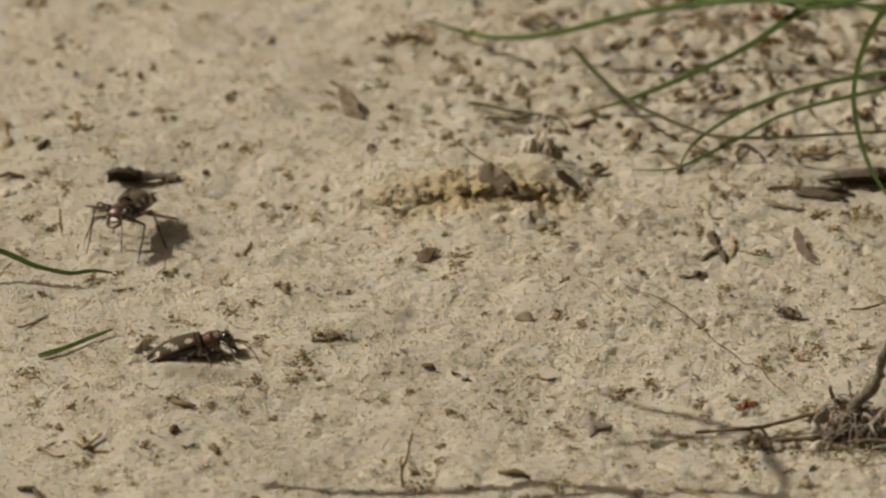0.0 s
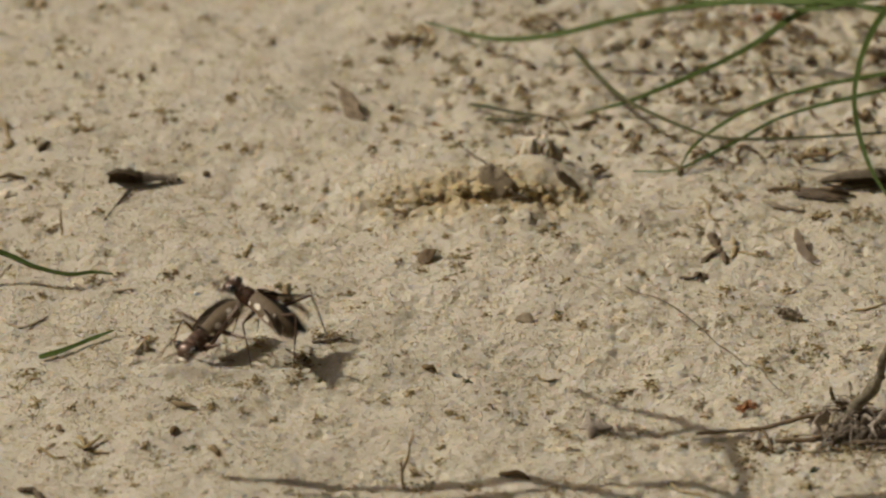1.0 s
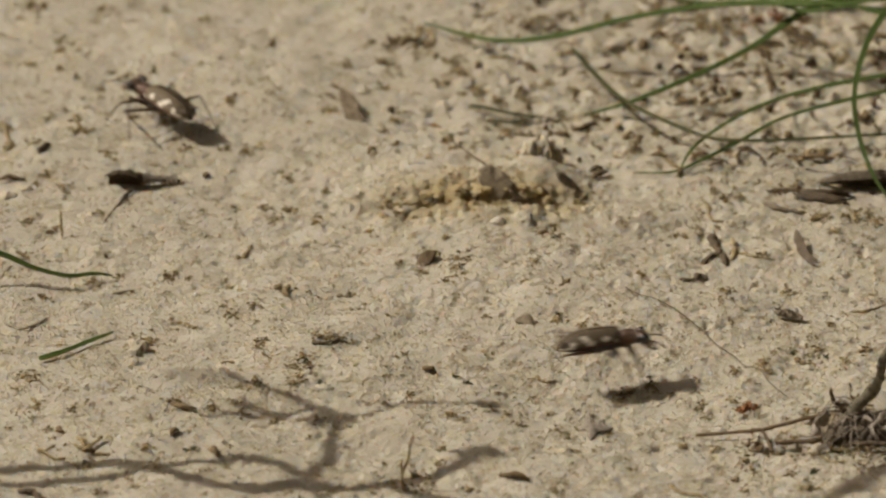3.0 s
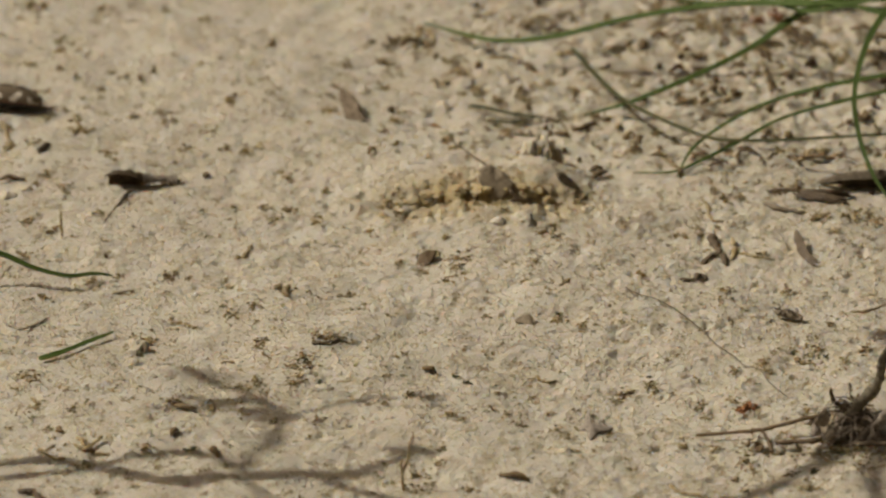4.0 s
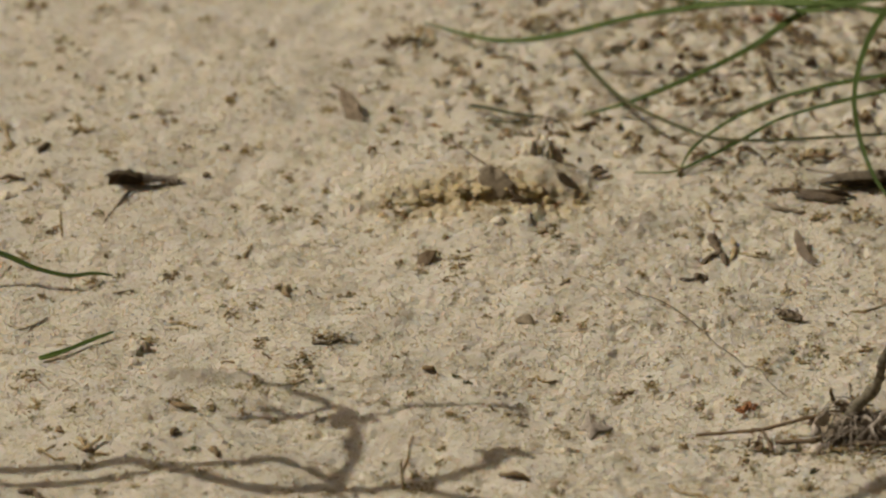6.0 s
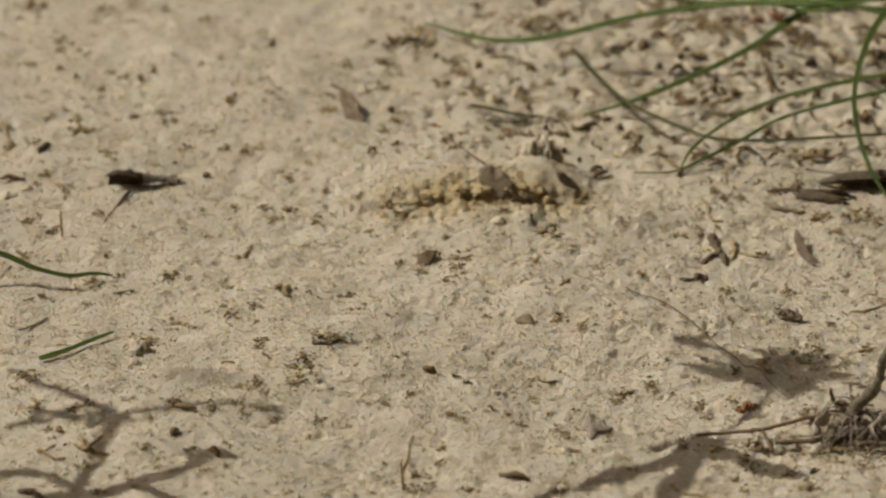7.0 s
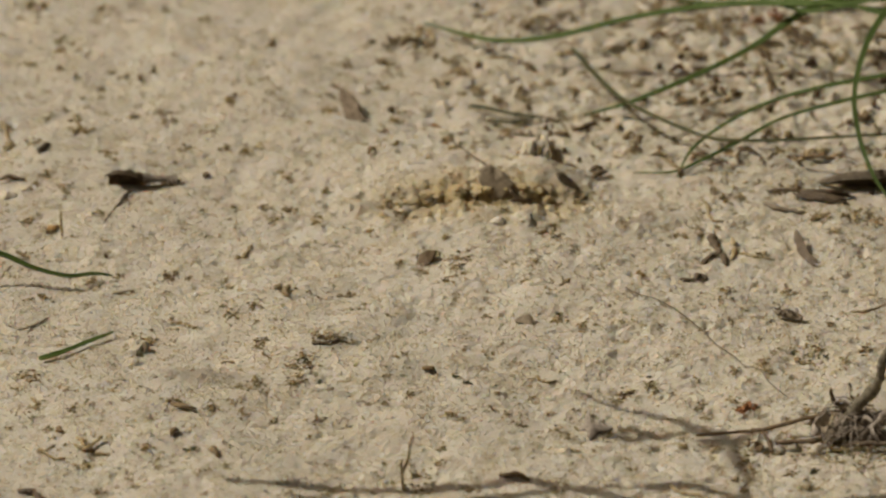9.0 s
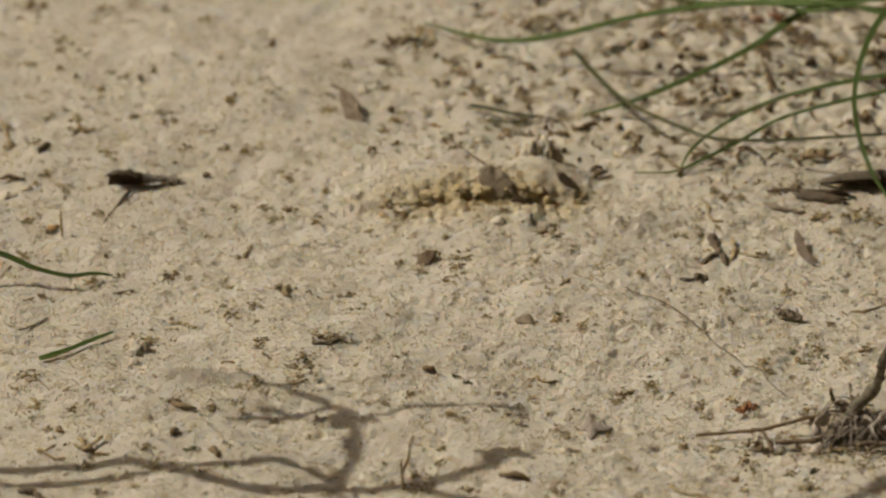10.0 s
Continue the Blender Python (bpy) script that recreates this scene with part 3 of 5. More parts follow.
GREYS = [crumb_mesh(k + 80, GREYLEAF) for k in range(1, 4)]


HEAPS = []


def crumbs(rows, meshes=CRUMBS, label="dark brown crumb of dead plant matter on sand", group="dark plant crumbs"):
    for i, (x, y, r) in enumerate(rows):
        if meshes is CRUMBS or meshes is TANS:
            HEAPS.append((x, y, r))
        place("plant_crumb", meshes[i % len(meshes)], x, y, r * (0.060 + 0.035 * ((i * 7) % 5) / 4) * (1.35 if y > 30 and -25 < x < 25 else 1.0), i * 83 + r * 11, r * 0.02, label, "plant crumb", group, 1.15 - 0.2 * (i % 3), (i % 5 - 2) * 12, 1.0 + 0.3 * (i % 2))


crumbs([(-64.0, 89.6, 13), (-62.0, 88.7, 14), (-58.8, 76.3, 7), (-58.4, 72.4, 8), (-55.4, 71.6, 5), (-62.7, 65.9, 8), (-51.8, 57.1, 7), (-50.2, 63.3, 6), (-48.2, 61.5, 6), (-52.7, 87.7, 7), (-42.9, 87.4, 8),
        (-36.4, 83.0, 8), (-32.2, 50.2, 8), (-42.4, 47.4, 9), (-41.7, 44.5, 6), (-40.4, 44.1, 6), (-55.2, 45.0, 9), (-54.4, 40.2, 8), (-65.3, 41.0, 9), (-64.6, 35.4, 8), (-61.0, 35.1, 8), (-59.3, 45.6, 5),
        (-46.2, 47.0, 7), (-32.4, 35.4, 7), (-29.4, 34.5, 8), (-27.5, 35.7, 6), (-38.3, 35.3, 8), (-50.0, 32.7, 8)])
crumbs([(-14.8, 65.9, 9), (-5.7, 76.3, 11), (-3.4, 79.4, 9), (-2.2, 73.6, 9), (1.6, 67.7, 11), (2.1, 65.1, 8), (3.1, 63.5, 9), (-17.3, 47.7, 8), (-17.1, 53.6, 6), (-9.0, 67.6, 9), (0.5, 60.3, 8),
        (5.2, 57.6, 10), (8.2, 53.6, 8), (5.6, 83.2, 7), (12.7, 79.6, 11), (13.7, 81.4, 9), (15.5, 83.4, 9), (18.4, 84.7, 7), (16.1, 59.6, 9), (11.5, 57.1, 10), (12.6, 53.7, 10), (19.8, 56.4, 9),
        (12.0, 46.9, 9), (-8.8, 41.1, 7), (-7.1, 45.1, 8), (-6.6, 31.7, 4), (0.5, 38.0, 9), (9.8, 42.5, 8), (-11.2, 75.9, 6)])
crumbs([(24.7, 72.3, 7), (28.2, 74.7, 8), (27.3, 63.2, 8), (29.7, 60.1, 9), (32.0, 87.9, 12), (33.1, 82.6, 9), (39.7, 83.1, 10), (41.5, 78.0, 11), (43.9, 78.8, 9), (50.6, 72.7, 11), (46.0, 68.8, 10),
        (36.5, 52.4, 10), (31.8, 40.9, 8), (34.7, 38.4, 6), (55.9, 75.6, 10), (58.5, 71.4, 11), (60.8, 66.6, 9), (65.1, 67.1, 9), (27.1, 36.0, 10), (27.9, 33.3, 8), (53.5, 31.8, 11),
        (56.5, 33.5, 10), (62.9, 35.2, 8), (50.2, 34.7, 8), (23.0, 47.9, 8), (42.5, 34.5, 7), (60.3, 77.2, 8), (27.5, 82.3, 7), (36.3, 87.5, 8)])
crumbs([(-55.8, 20.1, 9), (-58.7, 24.8, 8), (-60.1, 22.6, 5), (-61.3, 10.8, 7), (-50.1, 11.9, 7), (-50.8, -9.6, 8), (-36.9, -9.6, 4), (-30.9, -12.4, 6), (-27.1, -19.4, 9), (-23.6, -14.6, 9), (-22.5, -15.2, 10),
        (-23.1, 25.3, 8), (-22.8, 14.3, 8), (-26.1, 15.3, 6), (-24.4, 11.8, 6), (-30.7, 16.2, 5), (-30.3, -22.8, 7), (-31.6, -19.8, 4), (-29.5, -2.5, 5), (-10.7, 6.4, 6), (-6.6, 14.2, 10), (-6.0, 11.7, 9),
        (-8.6, 14.0, 8), (-17.4, 20.5, 7), (-18.6, 10.5, 7), (-2.6, -3.4, 11), (-1.5, -2.2, 6), (2.0, -3.9, 7), (1.6, -7.0, 9)])
crumbs([(3.3, -4.7, 5), (-3.2, -7.6, 5), (13.2, -7.5, 7), (0.5, 2.4, 6), (-6.5, -5.2, 5), (0.5, -11.7, 5), (16.3, -24.1, 9), (19.9, -26.5, 8), (20.0, 15.1, 9), (41.2, 15.9, 10), (40.1, 18.1, 8),
        (37.7, 5.7, 7), (28.6, -10.8, 8), (49.8, -13.3, 7), (40.8, -15.1, 9), (26.1, 7.5, 7), (35.2, 4.8, 6), (54.6, 10.0, 9), (56.0, 10.7, 8), (60.6, 10.8, 11), (62.1, 12.7, 9), (57.4, 4.8, 6),
        (43.7, 15.8, 7), (55.5, -24.5, 6), (36.8, -28.2, 6), (26.0, -23.1, 5), (46.1, -2.2, 5), (63.5, 9.9, 9)])
crumbs([(-57.5, -44.6, 7), (-59.0, -44.4, 6), (-56.9, -53.8, 7), (-55.5, -60.2, 5), (-28.0, -55.0, 6), (-23.6, -56.3, 5), (-26.4, -45.4, 8), (-27.4, -47.1, 7), (-25.0, -47.9, 8), (-29.0, -46.8, 6), (-25.9, -33.0, 8), (-26.5, -31.4, 6),
        (-41.4, -67.8, 7), (-42.3, -78.0, 6), (-47.4, -78.5, 7), (-49.2, -71.1, 7), (-21.5, -40.1, 9), (-20.9, -45.7, 8), (-19.9, -37.1, 11), (-19.0, -39.4, 8), (-20.4, -43.6, 10), (-17.6, -31.8, 8), (-15.8, -32.2, 9),
        (-14.2, -31.8, 6), (0.9, -55.2, 8), (2.4, -57.0, 6), (-17.7, -56.8, 7), (-32.4, -54.6, 8)])
crumbs([(9.2, -54.3, 6), (10.4, -56.7, 6), (15.9, -58.2, 8), (17.4, -61.3, 7), (-3.8, -73.1, 8), (15.6, -80.7, 8), (-4.7, -49.3, 6), (-8.1, -51.9, 6), (-10.5, -51.5, 6), (-0.7, -70.0, 6), (-0.3, -65.6, 6),
        (40.9, -51.4, 7), (45.5, -38.7, 7), (46.0, -41.3, 7), (53.5, -34.0, 9), (52.3, -36.1, 7), (56.9, -38.7, 6), (59.9, -33.9, 8), (41.2, -41.3, 6), (41.8, -68.4, 8), (42.7, -71.0, 10), (51.1, -54.9, 7),
        (36.2, -51.7, 7), (36.9, -55.1, 6), (38.2, -64.6, 6), (48.1, -73.7, 8), (23.0, -59.1, 8), (7.6, -47.5, 4)])
crumbs([(29.2, -44.4, 8), (29.8, -45.8, 6), (50.3, -77.6, 9), (40.3, -74.3, 7), (26.2, -72.2, 6), (24.3, -48.9, 7), (33.5, -63.9, 6), (31.7, -37.7, 5), (41.7, -77.9, 6), (6.2, -22.1, 4), (17.6, -13.5, 5), (-13.3, -15.0, 5)])
crumbs([(-43.9, 62.5, 6), (-8.0, 74.6, 12), (-57.4, 7.4, 8), (-57.7, -15.5, 6), (-48.8, -1.4, 6), (-46.6, -8.0, 6), (-40.0, -8.7, 8), (-38.8, -8.5, 6), (-37.9, -53.2, 8), (-37.4, -52.7, 7), (49.3, 19.4, 10), (52.2, 21.0, 10),
        (43.7, -65.4, 12), (42.1, -64.3, 9), (45.6, -66.5, 9), (16.2, 5.7, 9), (16.6, 2.4, 8), (14.5, 3.5, 6), (25.2, -46.6, 9), (26.1, -46.3, 8), (3.6, -78.9, 8), (-51.9, -55.6, 5), (48.4, -65.4, 8)],
       TANS, "tan brown crumb of dry plant matter on sand", "tan plant crumbs")
crumbs([(41.7, -53.6, 9), (42.6, -54.4, 8), (-1.2, 45.6, 6), (2.6, 40.9, 4), (48.3, 80.3, 12), (46.4, 79.3, 9), (25.5, -47.4, 5), (56.0, 32.5, 7)],
       RUSTS, "rust-orange dry bract lying on sand", "rust plant crumbs")
crumbs([(1.8, -42.8, 11), (3.3, -44.8, 7), (-34.8, -67.1, 9), (-29.3, -66.5, 6), (51.2, -73.5, 8), (49.8, -34.9, 8), (-19.5, -38.5, 8), (-17.0, -45.0, 7), (54.2, -36.6, 7), (16.3, -21.9, 7)],
       OLIVES, "olive green crumb of moss or plant on sand", "olive plant crumbs")
crumbs([(-46.9, 15.4, 8), (-15.6, -31.1, 5), (20.7, -53.5, 9), (22.2, -58.2, 9), (21.8, -56.3, 8), (11.9, 42.0, 8), (13.2, 40.7, 7)],
       GREYS, "grey-brown dry leaf crumb on sand", "grey plant crumbs")


def chip(pts, mat, label, category, group="", thick=0.22, bulge=0.3, name="leaf_piece", wave=1.0):
    """A dry leaf or bark piece: a bulging plate over an outline, with thickness and a wavy edge."""
    pts = [Vector(p) for p in pts]
    c = sum(pts, Vector()) / len(pts)
    low = min(pts, key=lambda p: p.z)
    drop = Vector((0, 0, min(0.0, gz(low.x, low.y) - low.z)))
    pts = [p + drop for p in pts]
    c = c + drop
    bulge *= 0.5
    ring = []
    n = len(pts)
    for i in range(n):
        a, b, d, e = pts[i - 1], pts[i], pts[(i + 1) % n], pts[(i + 2) % n]
        for k in range(6):
            u = k / 6
            ring.append(0.5 * (2 * b + (d - a) * u + (2 * a - 5 * b + 4 * d - e) * u * u + (3 * b - a - 3 * d + e) * u ** 3))
    nrm = Vector()
    for a, b in zip(pts, pts[1:] + pts[:1]):
        nrm += (a - c).cross(b - c)
    nrm.normalize()
    if nrm.z < 0:
        nrm = -nrm
    bm = bmesh.new()
    levels, size = 5, max((p - c).length for p in pts)
    rings = []
    for side in (1, -1):
        rr = []
        for k in range(levels):
            f = 1 - k / levels
            row = []
            for p in ring:
                q = c + (p - c) * f * (1 + 0.22 * noise.noise(p * 1.4))
                h = bulge * size * (1 - f * f) + 0.09 * wave * size * noise.noise(q * 0.9 + Vector((3, 1, 7)))
                row.append(bm.verts.new((q + nrm * (h + side * thick / 2)) * MM))
            rr.append(row)
        mid = bm.verts.new((c + nrm * (bulge * size + side * thick / 2)) * MM)
        n = len(ring)
        for a, b in zip(rr, rr[1:]):
            for k in range(n):
                bm.faces.new((a[k], a[(k + 1) % n], b[(k + 1) % n], b[k]))
        for k in range(n):
            bm.faces.new((rr[-1][k], rr[-1][(k + 1) % n], mid))
        rings.append(rr[0])
    n = len(ring)
    for k in range(n):
        bm.faces.new((rings[0][k], rings[1][k], rings[1][(k + 1) % n], rings[0][(k + 1) % n]))
    bmesh.ops.recalc_face_normals(bm, faces=bm.faces[:])
    return tagged(part(name, bm, mat), label, category, group)


def stick(pts, r0, r1, mat=BARK, label="thin dry brown plant stalk lying on sand", group="dry sticks", name="dry_stick", category="stick", knobs=0.4, lift=0.0):
    pts = [(x, y, gz(x, y) + lift + r0 * 0.4 + 0.55 * max(0.0, z - float(swell(x, y)) - 0.4)) for x, y, z in pts]
    line = smooth(pts, 6)
    rng = random.Random(int(abs(line[0].x * 37 + line[0].y * 11)))
    n = len(line)
    rad = [(r0 + (r1 - r0) * i / (n - 1)) * rng.uniform(1 - knobs, 1 + knobs) for i in range(n)]
    line = [p + Vector((rng.gauss(0, 1), rng.gauss(0, 1), rng.gauss(0, 0.6))) * r0 * 0.25 for p in line]
    return tagged(part(name, tube(bmesh.new(), line, [r * (0.35 if i in (0, n - 1) else 1) for i, r in enumerate(rad)], 8, 0.6), mat), label, category, group)


def curled(line, radii, fronts, backs, mats, label, category, group, name="curled_leaf", thick=0.16):
    """A leaf or bark strip rolled to an open trough: round the line from the front lip over the top to the back lip (degrees)."""
    base = gz(*[sum(p[k] for p in line) / len(line) for k in (0, 1)])
    n = len(line)
    path = smooth(line, 7)
    bm = bmesh.new()
    nu, nv = len(path) - 1, 16

    def at(values, u):
        k = min(int(u * (n - 1)), n - 2)
        f = u * (n - 1) - k
        return values[k] * (1 - f) + values[k + 1] * f

    def shape(u, v):
        p = path[round(u * nu)]
        a = radians(at(fronts, u) + (at(backs, u) - at(fronts, u)) * v)
        r = at(radii, u) * (1 + 0.16 * noise.noise(Vector((p.x * 0.9, p.y, v * 2.5))) + 0.10 * noise.noise(Vector((p.x * 2.6, v * 6.0, 3.0))))
        ragged = 0.3 * noise.noise(Vector((v * 5.0, p.y, 9.0))) * (1 if u in (0.0, 1.0) else 0)
        return (p.x + ragged, p.y - math.cos(a) * r, base + p.z + math.sin(a) * r)
    grid_shell(bm, shape, nu, nv, (lambda u, v: 1 if u > 0.52 else 0) if len(mats) > 1 else None)
    bmesh.ops.solidify(bm, geom=bm.faces[:], thickness=thick * MM)
    bmesh.ops.recalc_face_normals(bm, faces=bm.faces[:])
    return tagged(part(name, bm, mats), label, category, group)


def grid_shell(bm, fn, nu, nv, mark=None):
    """A sheet of quads from fn(u, v); mark(u, v) picks a material slot."""
    vs = [[bm.verts.new(Vector(fn(i / nu, j / nv)) * MM) for j in range(nv + 1)] for i in range(nu + 1)]
    for i in range(nu):
        for j in range(nv):
            f = bm.faces.new((vs[i][j], vs[i + 1][j], vs[i + 1][j + 1], vs[i][j + 1]))
            if mark:
                f.material_index = mark((i + 0.5) / nu, (j + 0.5) / nv)
    return vs


# the dark curled leaf and its stalk
curled([(-49.5, 21.2, 1.35), (-48.0, 21.1, 1.35), (-46.2, 21.3, 1.25), (-44.6, 22.0, 0.95), (-42.4, 22.9, 0.65), (-40.7, 23.2, 0.6), (-39.3, 23.0, 0.55)],
       [1.25, 1.75, 1.80, 1.30, 0.85, 0.75, 1.0], [70, 66, 62, 40, 15, 0, -30], [225, 238, 238, 226, 215, 210, 205], (DARKLEAF, ROOTGREY),
       "dark brown curled dead leaf with a paler end lying on sand", "leaf", "dead leaf pieces")
stick([(-40.4, 22.4, 0.6), (-39.7, 22.5, 1.2), (-39.0, 22.9, 0.7)], 0.45, 0.3, DARKLEAF)
stick([(-50.2, 24.6, 0.5), (-49.5, 23.6, 2.2), (-49.1, 22.8, 2.6)], 0.12, 0.16, DARKLEAF)
curled([(-45.9, 19.6, -0.25), (-46.5, 17.8, -0.2), (-47.2, 15.9, -0.3), (-47.9, 14.4, -0.45)], [0.55, 0.85, 1.0, 0.75], [30, 25, 25, 35], [150, 155, 155, 150],
       (ROOTGREY,), "small grey-brown dead leaf flap on sand", "leaf", "dead leaf pieces")
stick([(-47.9, 14.6, 0.3), (-48.7, 12.0, 0.2), (-49.7, 9.3, 0.1)], 0.16, 0.10, DARKLEAF)
# grey leaf on the far slope
chip([(-15.50, 52.16, 3.02), (-13.44, 49.94, 2.71), (-12.22, 46.73, 1.72), (-11.78, 44.25, 0.79), (-14.33, 44.69, 0.96), (-15.29, 47.84, 2.15)], BARK, "grey-brown oval dead leaf stuck upright in sand", "leaf", "dead leaf pieces", 0.25, 0.12)
# pieces in the shelf
# two dark strips put in as the shade of the crevices under the shelf
stick([(-1.83, 14.47, 1.41), (0.50, 15.79, 0.44), (3.82, 14.29, 1.49), (5.48, 15.29, 1.40)], 0.25, 0.3, DARKLEAF, "dark brown strip for the crevice shade under the sand shelf")
stick([(9.63, 14.97, 3.19), (10.87, 14.05, 2.52), (13.37, 14.56, 1.55)], 0.45, 0.3, DARKLEAF, "dark brown strip for the crevice shade under the sand shelf")
chip([(5.2, 16.4, 5.7), (6.6, 16.7, 6.9), (7.6, 16.7, 6.5), (9.3, 15.8, 5.8), (10.5, 15.0, 4.1), (9.0, 14.6, 2.6), (7.5, 14.6, 2.0), (6.0, 15.4, 3.7)], GREYLEAF, "grey-brown leaf piece stuck in the sand shelf", "leaf", "dead leaf pieces", 0.25, 0.06, "leaf_piece", 0.3)
chip([(16.72, 17.92, 4.58), (18.39, 18.64, 3.70), (20.15, 18.28, 1.67), (17.97, 17.31, 2.85)], GREYLEAF, "small grey leaf piece on sand", "leaf", "dead leaf pieces", 0.3, 0.1)
for x, y, r, h in ((13.2, 27.8, 1.7, 1.5), (14.9, 27.2, 1.5, 1.7), (16.4, 27.6, 1.2, 1.5)):
    place("sand_clod", CLODS[int(x) % 7], x, y, r, x * 40, 0.5, "upright fluted sand clod, its groove shade added as strips", "sand clod", "sand clods", h)
# brown strips that draw the shaded grooves between the fluted clods
for x, y in ((14.1, 26.2), (15.8, 26.0)):
    stick([(x, y, 6.5), (x + 0.2, y - 0.2, 4.5), (x + 0.1, y - 0.5, 2.0)], 0.28, 0.2, BROWN, "short dark plant fibre or groove-shade strip upright in sand")
# dark sliver that deepens the shade of the right-hand crevice
chip([(10.04, 13.71, 2.40), (11.70, 13.75, 2.84), (13.79, 14.38, 1.45), (11.70, 13.59, 1.45)], DARKLEAF, "dark sliver for the crevice shade under the sand shelf", "leaf", "dead leaf pieces", 0.3, 0.1)
chip([(20.3, -57.6, 3.6), (20.9, -58.9, 2.5), (23.9, -59.4, 1.6), (21.9, -60.2, 1.5), (20.6, -61.6, 0.9), (19.9, -60.2, 1.7), (18.6, -59.7, 1.6), (19.7, -58.9, 2.4)], ROOTGREY,
     "grey star-shaped dead leaf piece on sand", "leaf", "dead leaf pieces", 0.2, 0.1, "leaf_piece", 0.4)
chip([(10.35, -24.50, 0.10), (11.40, -23.97, 1.19), (12.61, -24.21, 1.03), (12.85, -25.19, 0.06)], GREYLEAF, "small grey leaf piece on sand", "leaf", "dead leaf pieces", 0.3, 0.2)
# brown plate in place of a wedge-shaped pit, its shade given as colour
chip([(-3.45, -3.47, 1.17), (-1.15, -2.82, 1.41), (-1.80, -5.04, 0.45), (-3.20, -5.13, 0.13)], STRAW, "small dark brown plate for the shade in a sand pit", "leaf", "dead leaf pieces", 0.3, 0.2)
# dark strip painted as the shaded underside of an overhanging clod
chip([(51.11, 1.78, 2.44), (52.14, 0.85, 2.41), (53.18, -2.59, 1.30), (55.08, -4.83, 0.35), (53.77, -5.09, 0.11), (51.58, -1.74, 0.90)], DARKLEAF, "dark brown strip for the shade under a clod overhang", "leaf", "dead leaf pieces", 0.2, 0.05)
place("sand_clod", CLODS[3], -43.2, -34.5, 1.7, 40, -0.2, "tall crumbly sand clod with a brown top", "sand clod", "sand clods", 1.15)
crumbs([(-43.3, -29.7, 10), (-42.3, -32.2, 12), (-43.8, -34.6, 10)])
def heaps():
    """Fine grains of rotten plant matter round every crumb, all in one mesh."""
    rng = np.random.RandomState(77)
    base = [blob(90 + k, 0.7, 1) for k in range(4)]
    cos, fas, n = [], [], 0
    for x, y, r in HEAPS:
        for k in range(int(r * 3)):
            co, fa = base[k % 4]
            px, py = x + rng.randn() * r * 0.08, y + rng.randn() * r * 0.12
            s = 0.06 + 0.2 * rng.rand() ** 2
            cos.append(co * s * np.array([1.4, 1.0, 0.9]) + np.array([px, py, gz(px, py) + s * 0.3 + rng.rand() * r * 0.05]))
            fas.append(fa + n)
            n += len(co)
    tagged(raw("crumb_litter", np.concatenate(cos) * MM, np.concatenate(fas), HUMUS), "olive-brown rotten plant grains in loose heaps on sand", "plant litter", kind="stuff")


crumbs([(41.7, 87.2, 15), (43.6, 82.4, 15), (45.6, 76.6, 14), (52.9, 75.8, 15), (54.9, 71.7, 14), (33.2, 86.1, 15), (39.6, 79.3, 13), (48.4, 70.3, 12), (36.0, 57.2, 12), (60.7, 65.5, 12)])
crumbs([(48.8, 81.1, 20), (51.0, 82.4, 16), (42.3, -54.0, 15), (43.1, -53.2, 10)], RUSTS, "rust-orange dry bract lying on sand", "rust plant crumbs")
rng_wall = random.Random(3)
HEAPS += [(rng_wall.uniform(-7, 20), rng_wall.gauss(16.2, 1.4), rng_wall.uniform(3, 5)) for _ in range(9)]
HEAPS += [(rng_wall.uniform(-2, 24), rng_wall.uniform(33, 84), rng_wall.uniform(4, 8)) for _ in range(20)]
HEAPS += [(rng_wall.uniform(-10, 10), rng_wall.uniform(33, 72), rng_wall.uniform(4, 7)) for _ in range(14)]
HEAPS += [(-4.6, -77.2, 9), (-3.2, -77.6, 10), (-2.0, -77.0, 8)]
HEAPS += [(52.6, -66.0, 16), (54.5, -67.9, 18), (56.9, -68.1, 20), (59.2, -67.4, 18), (53.9, -62.8, 14), (56.4, -61.2, 16), (59.0, -63.1, 16), (48.3, -67.0, 12), (50.6, -68.3, 12), (59.9, -69.9, 18)]
heaps()
# curled bark with a dark hollow
curled([(55.4, 23.0, 0.5), (57.6, 22.2, 0.9), (61.0, 21.8, 1.2), (65.5, 21.9, 1.25), (70.5, 22.2, 1.1)], [0.15, 1.1, 1.7, 1.75, 1.5],
       [30, 38, 40, 40, 38], [200, 215, 222, 222, 215], (GREYLEAF,), "curled grey-brown bark strip with a dark hollow on sand", "bark", "bark pieces", "bark_strip", 0.2)
# inner sliver, its dark colour deepens the shade in the hollow
curled([(59.5, 21.6, 0.35), (62.5, 21.2, 0.5), (66.0, 21.3, 0.5)], [0.35, 0.5, 0.45], [35, 30, 30], [190, 190, 190], (DARKLEAF,),
       "narrow bark sliver coloured dark for the shade of the hollow", "bark", "bark pieces", "bark_strip", 0.14)
chip([(53.00, 19.26, 1.04), (57.13, 18.52, 1.56), (59.64, 18.63, 0.96), (60.49, 18.52, 0.10), (57.09, 17.08, 0.39), (53.80, 18.21, 0.61)], DARKLEAF, "dark rotten bark piece lying on sand", "bark", "bark pieces", 0.5, 0.1, "bark_strip")
stick([(47.01, 14.32, 0.93), (49.85, 12.43, 1.07), (53.15, 11.71, 0.67)], 0.55, 0.35, GREYLEAF, "grey-brown dry plant stalk lying on sand")
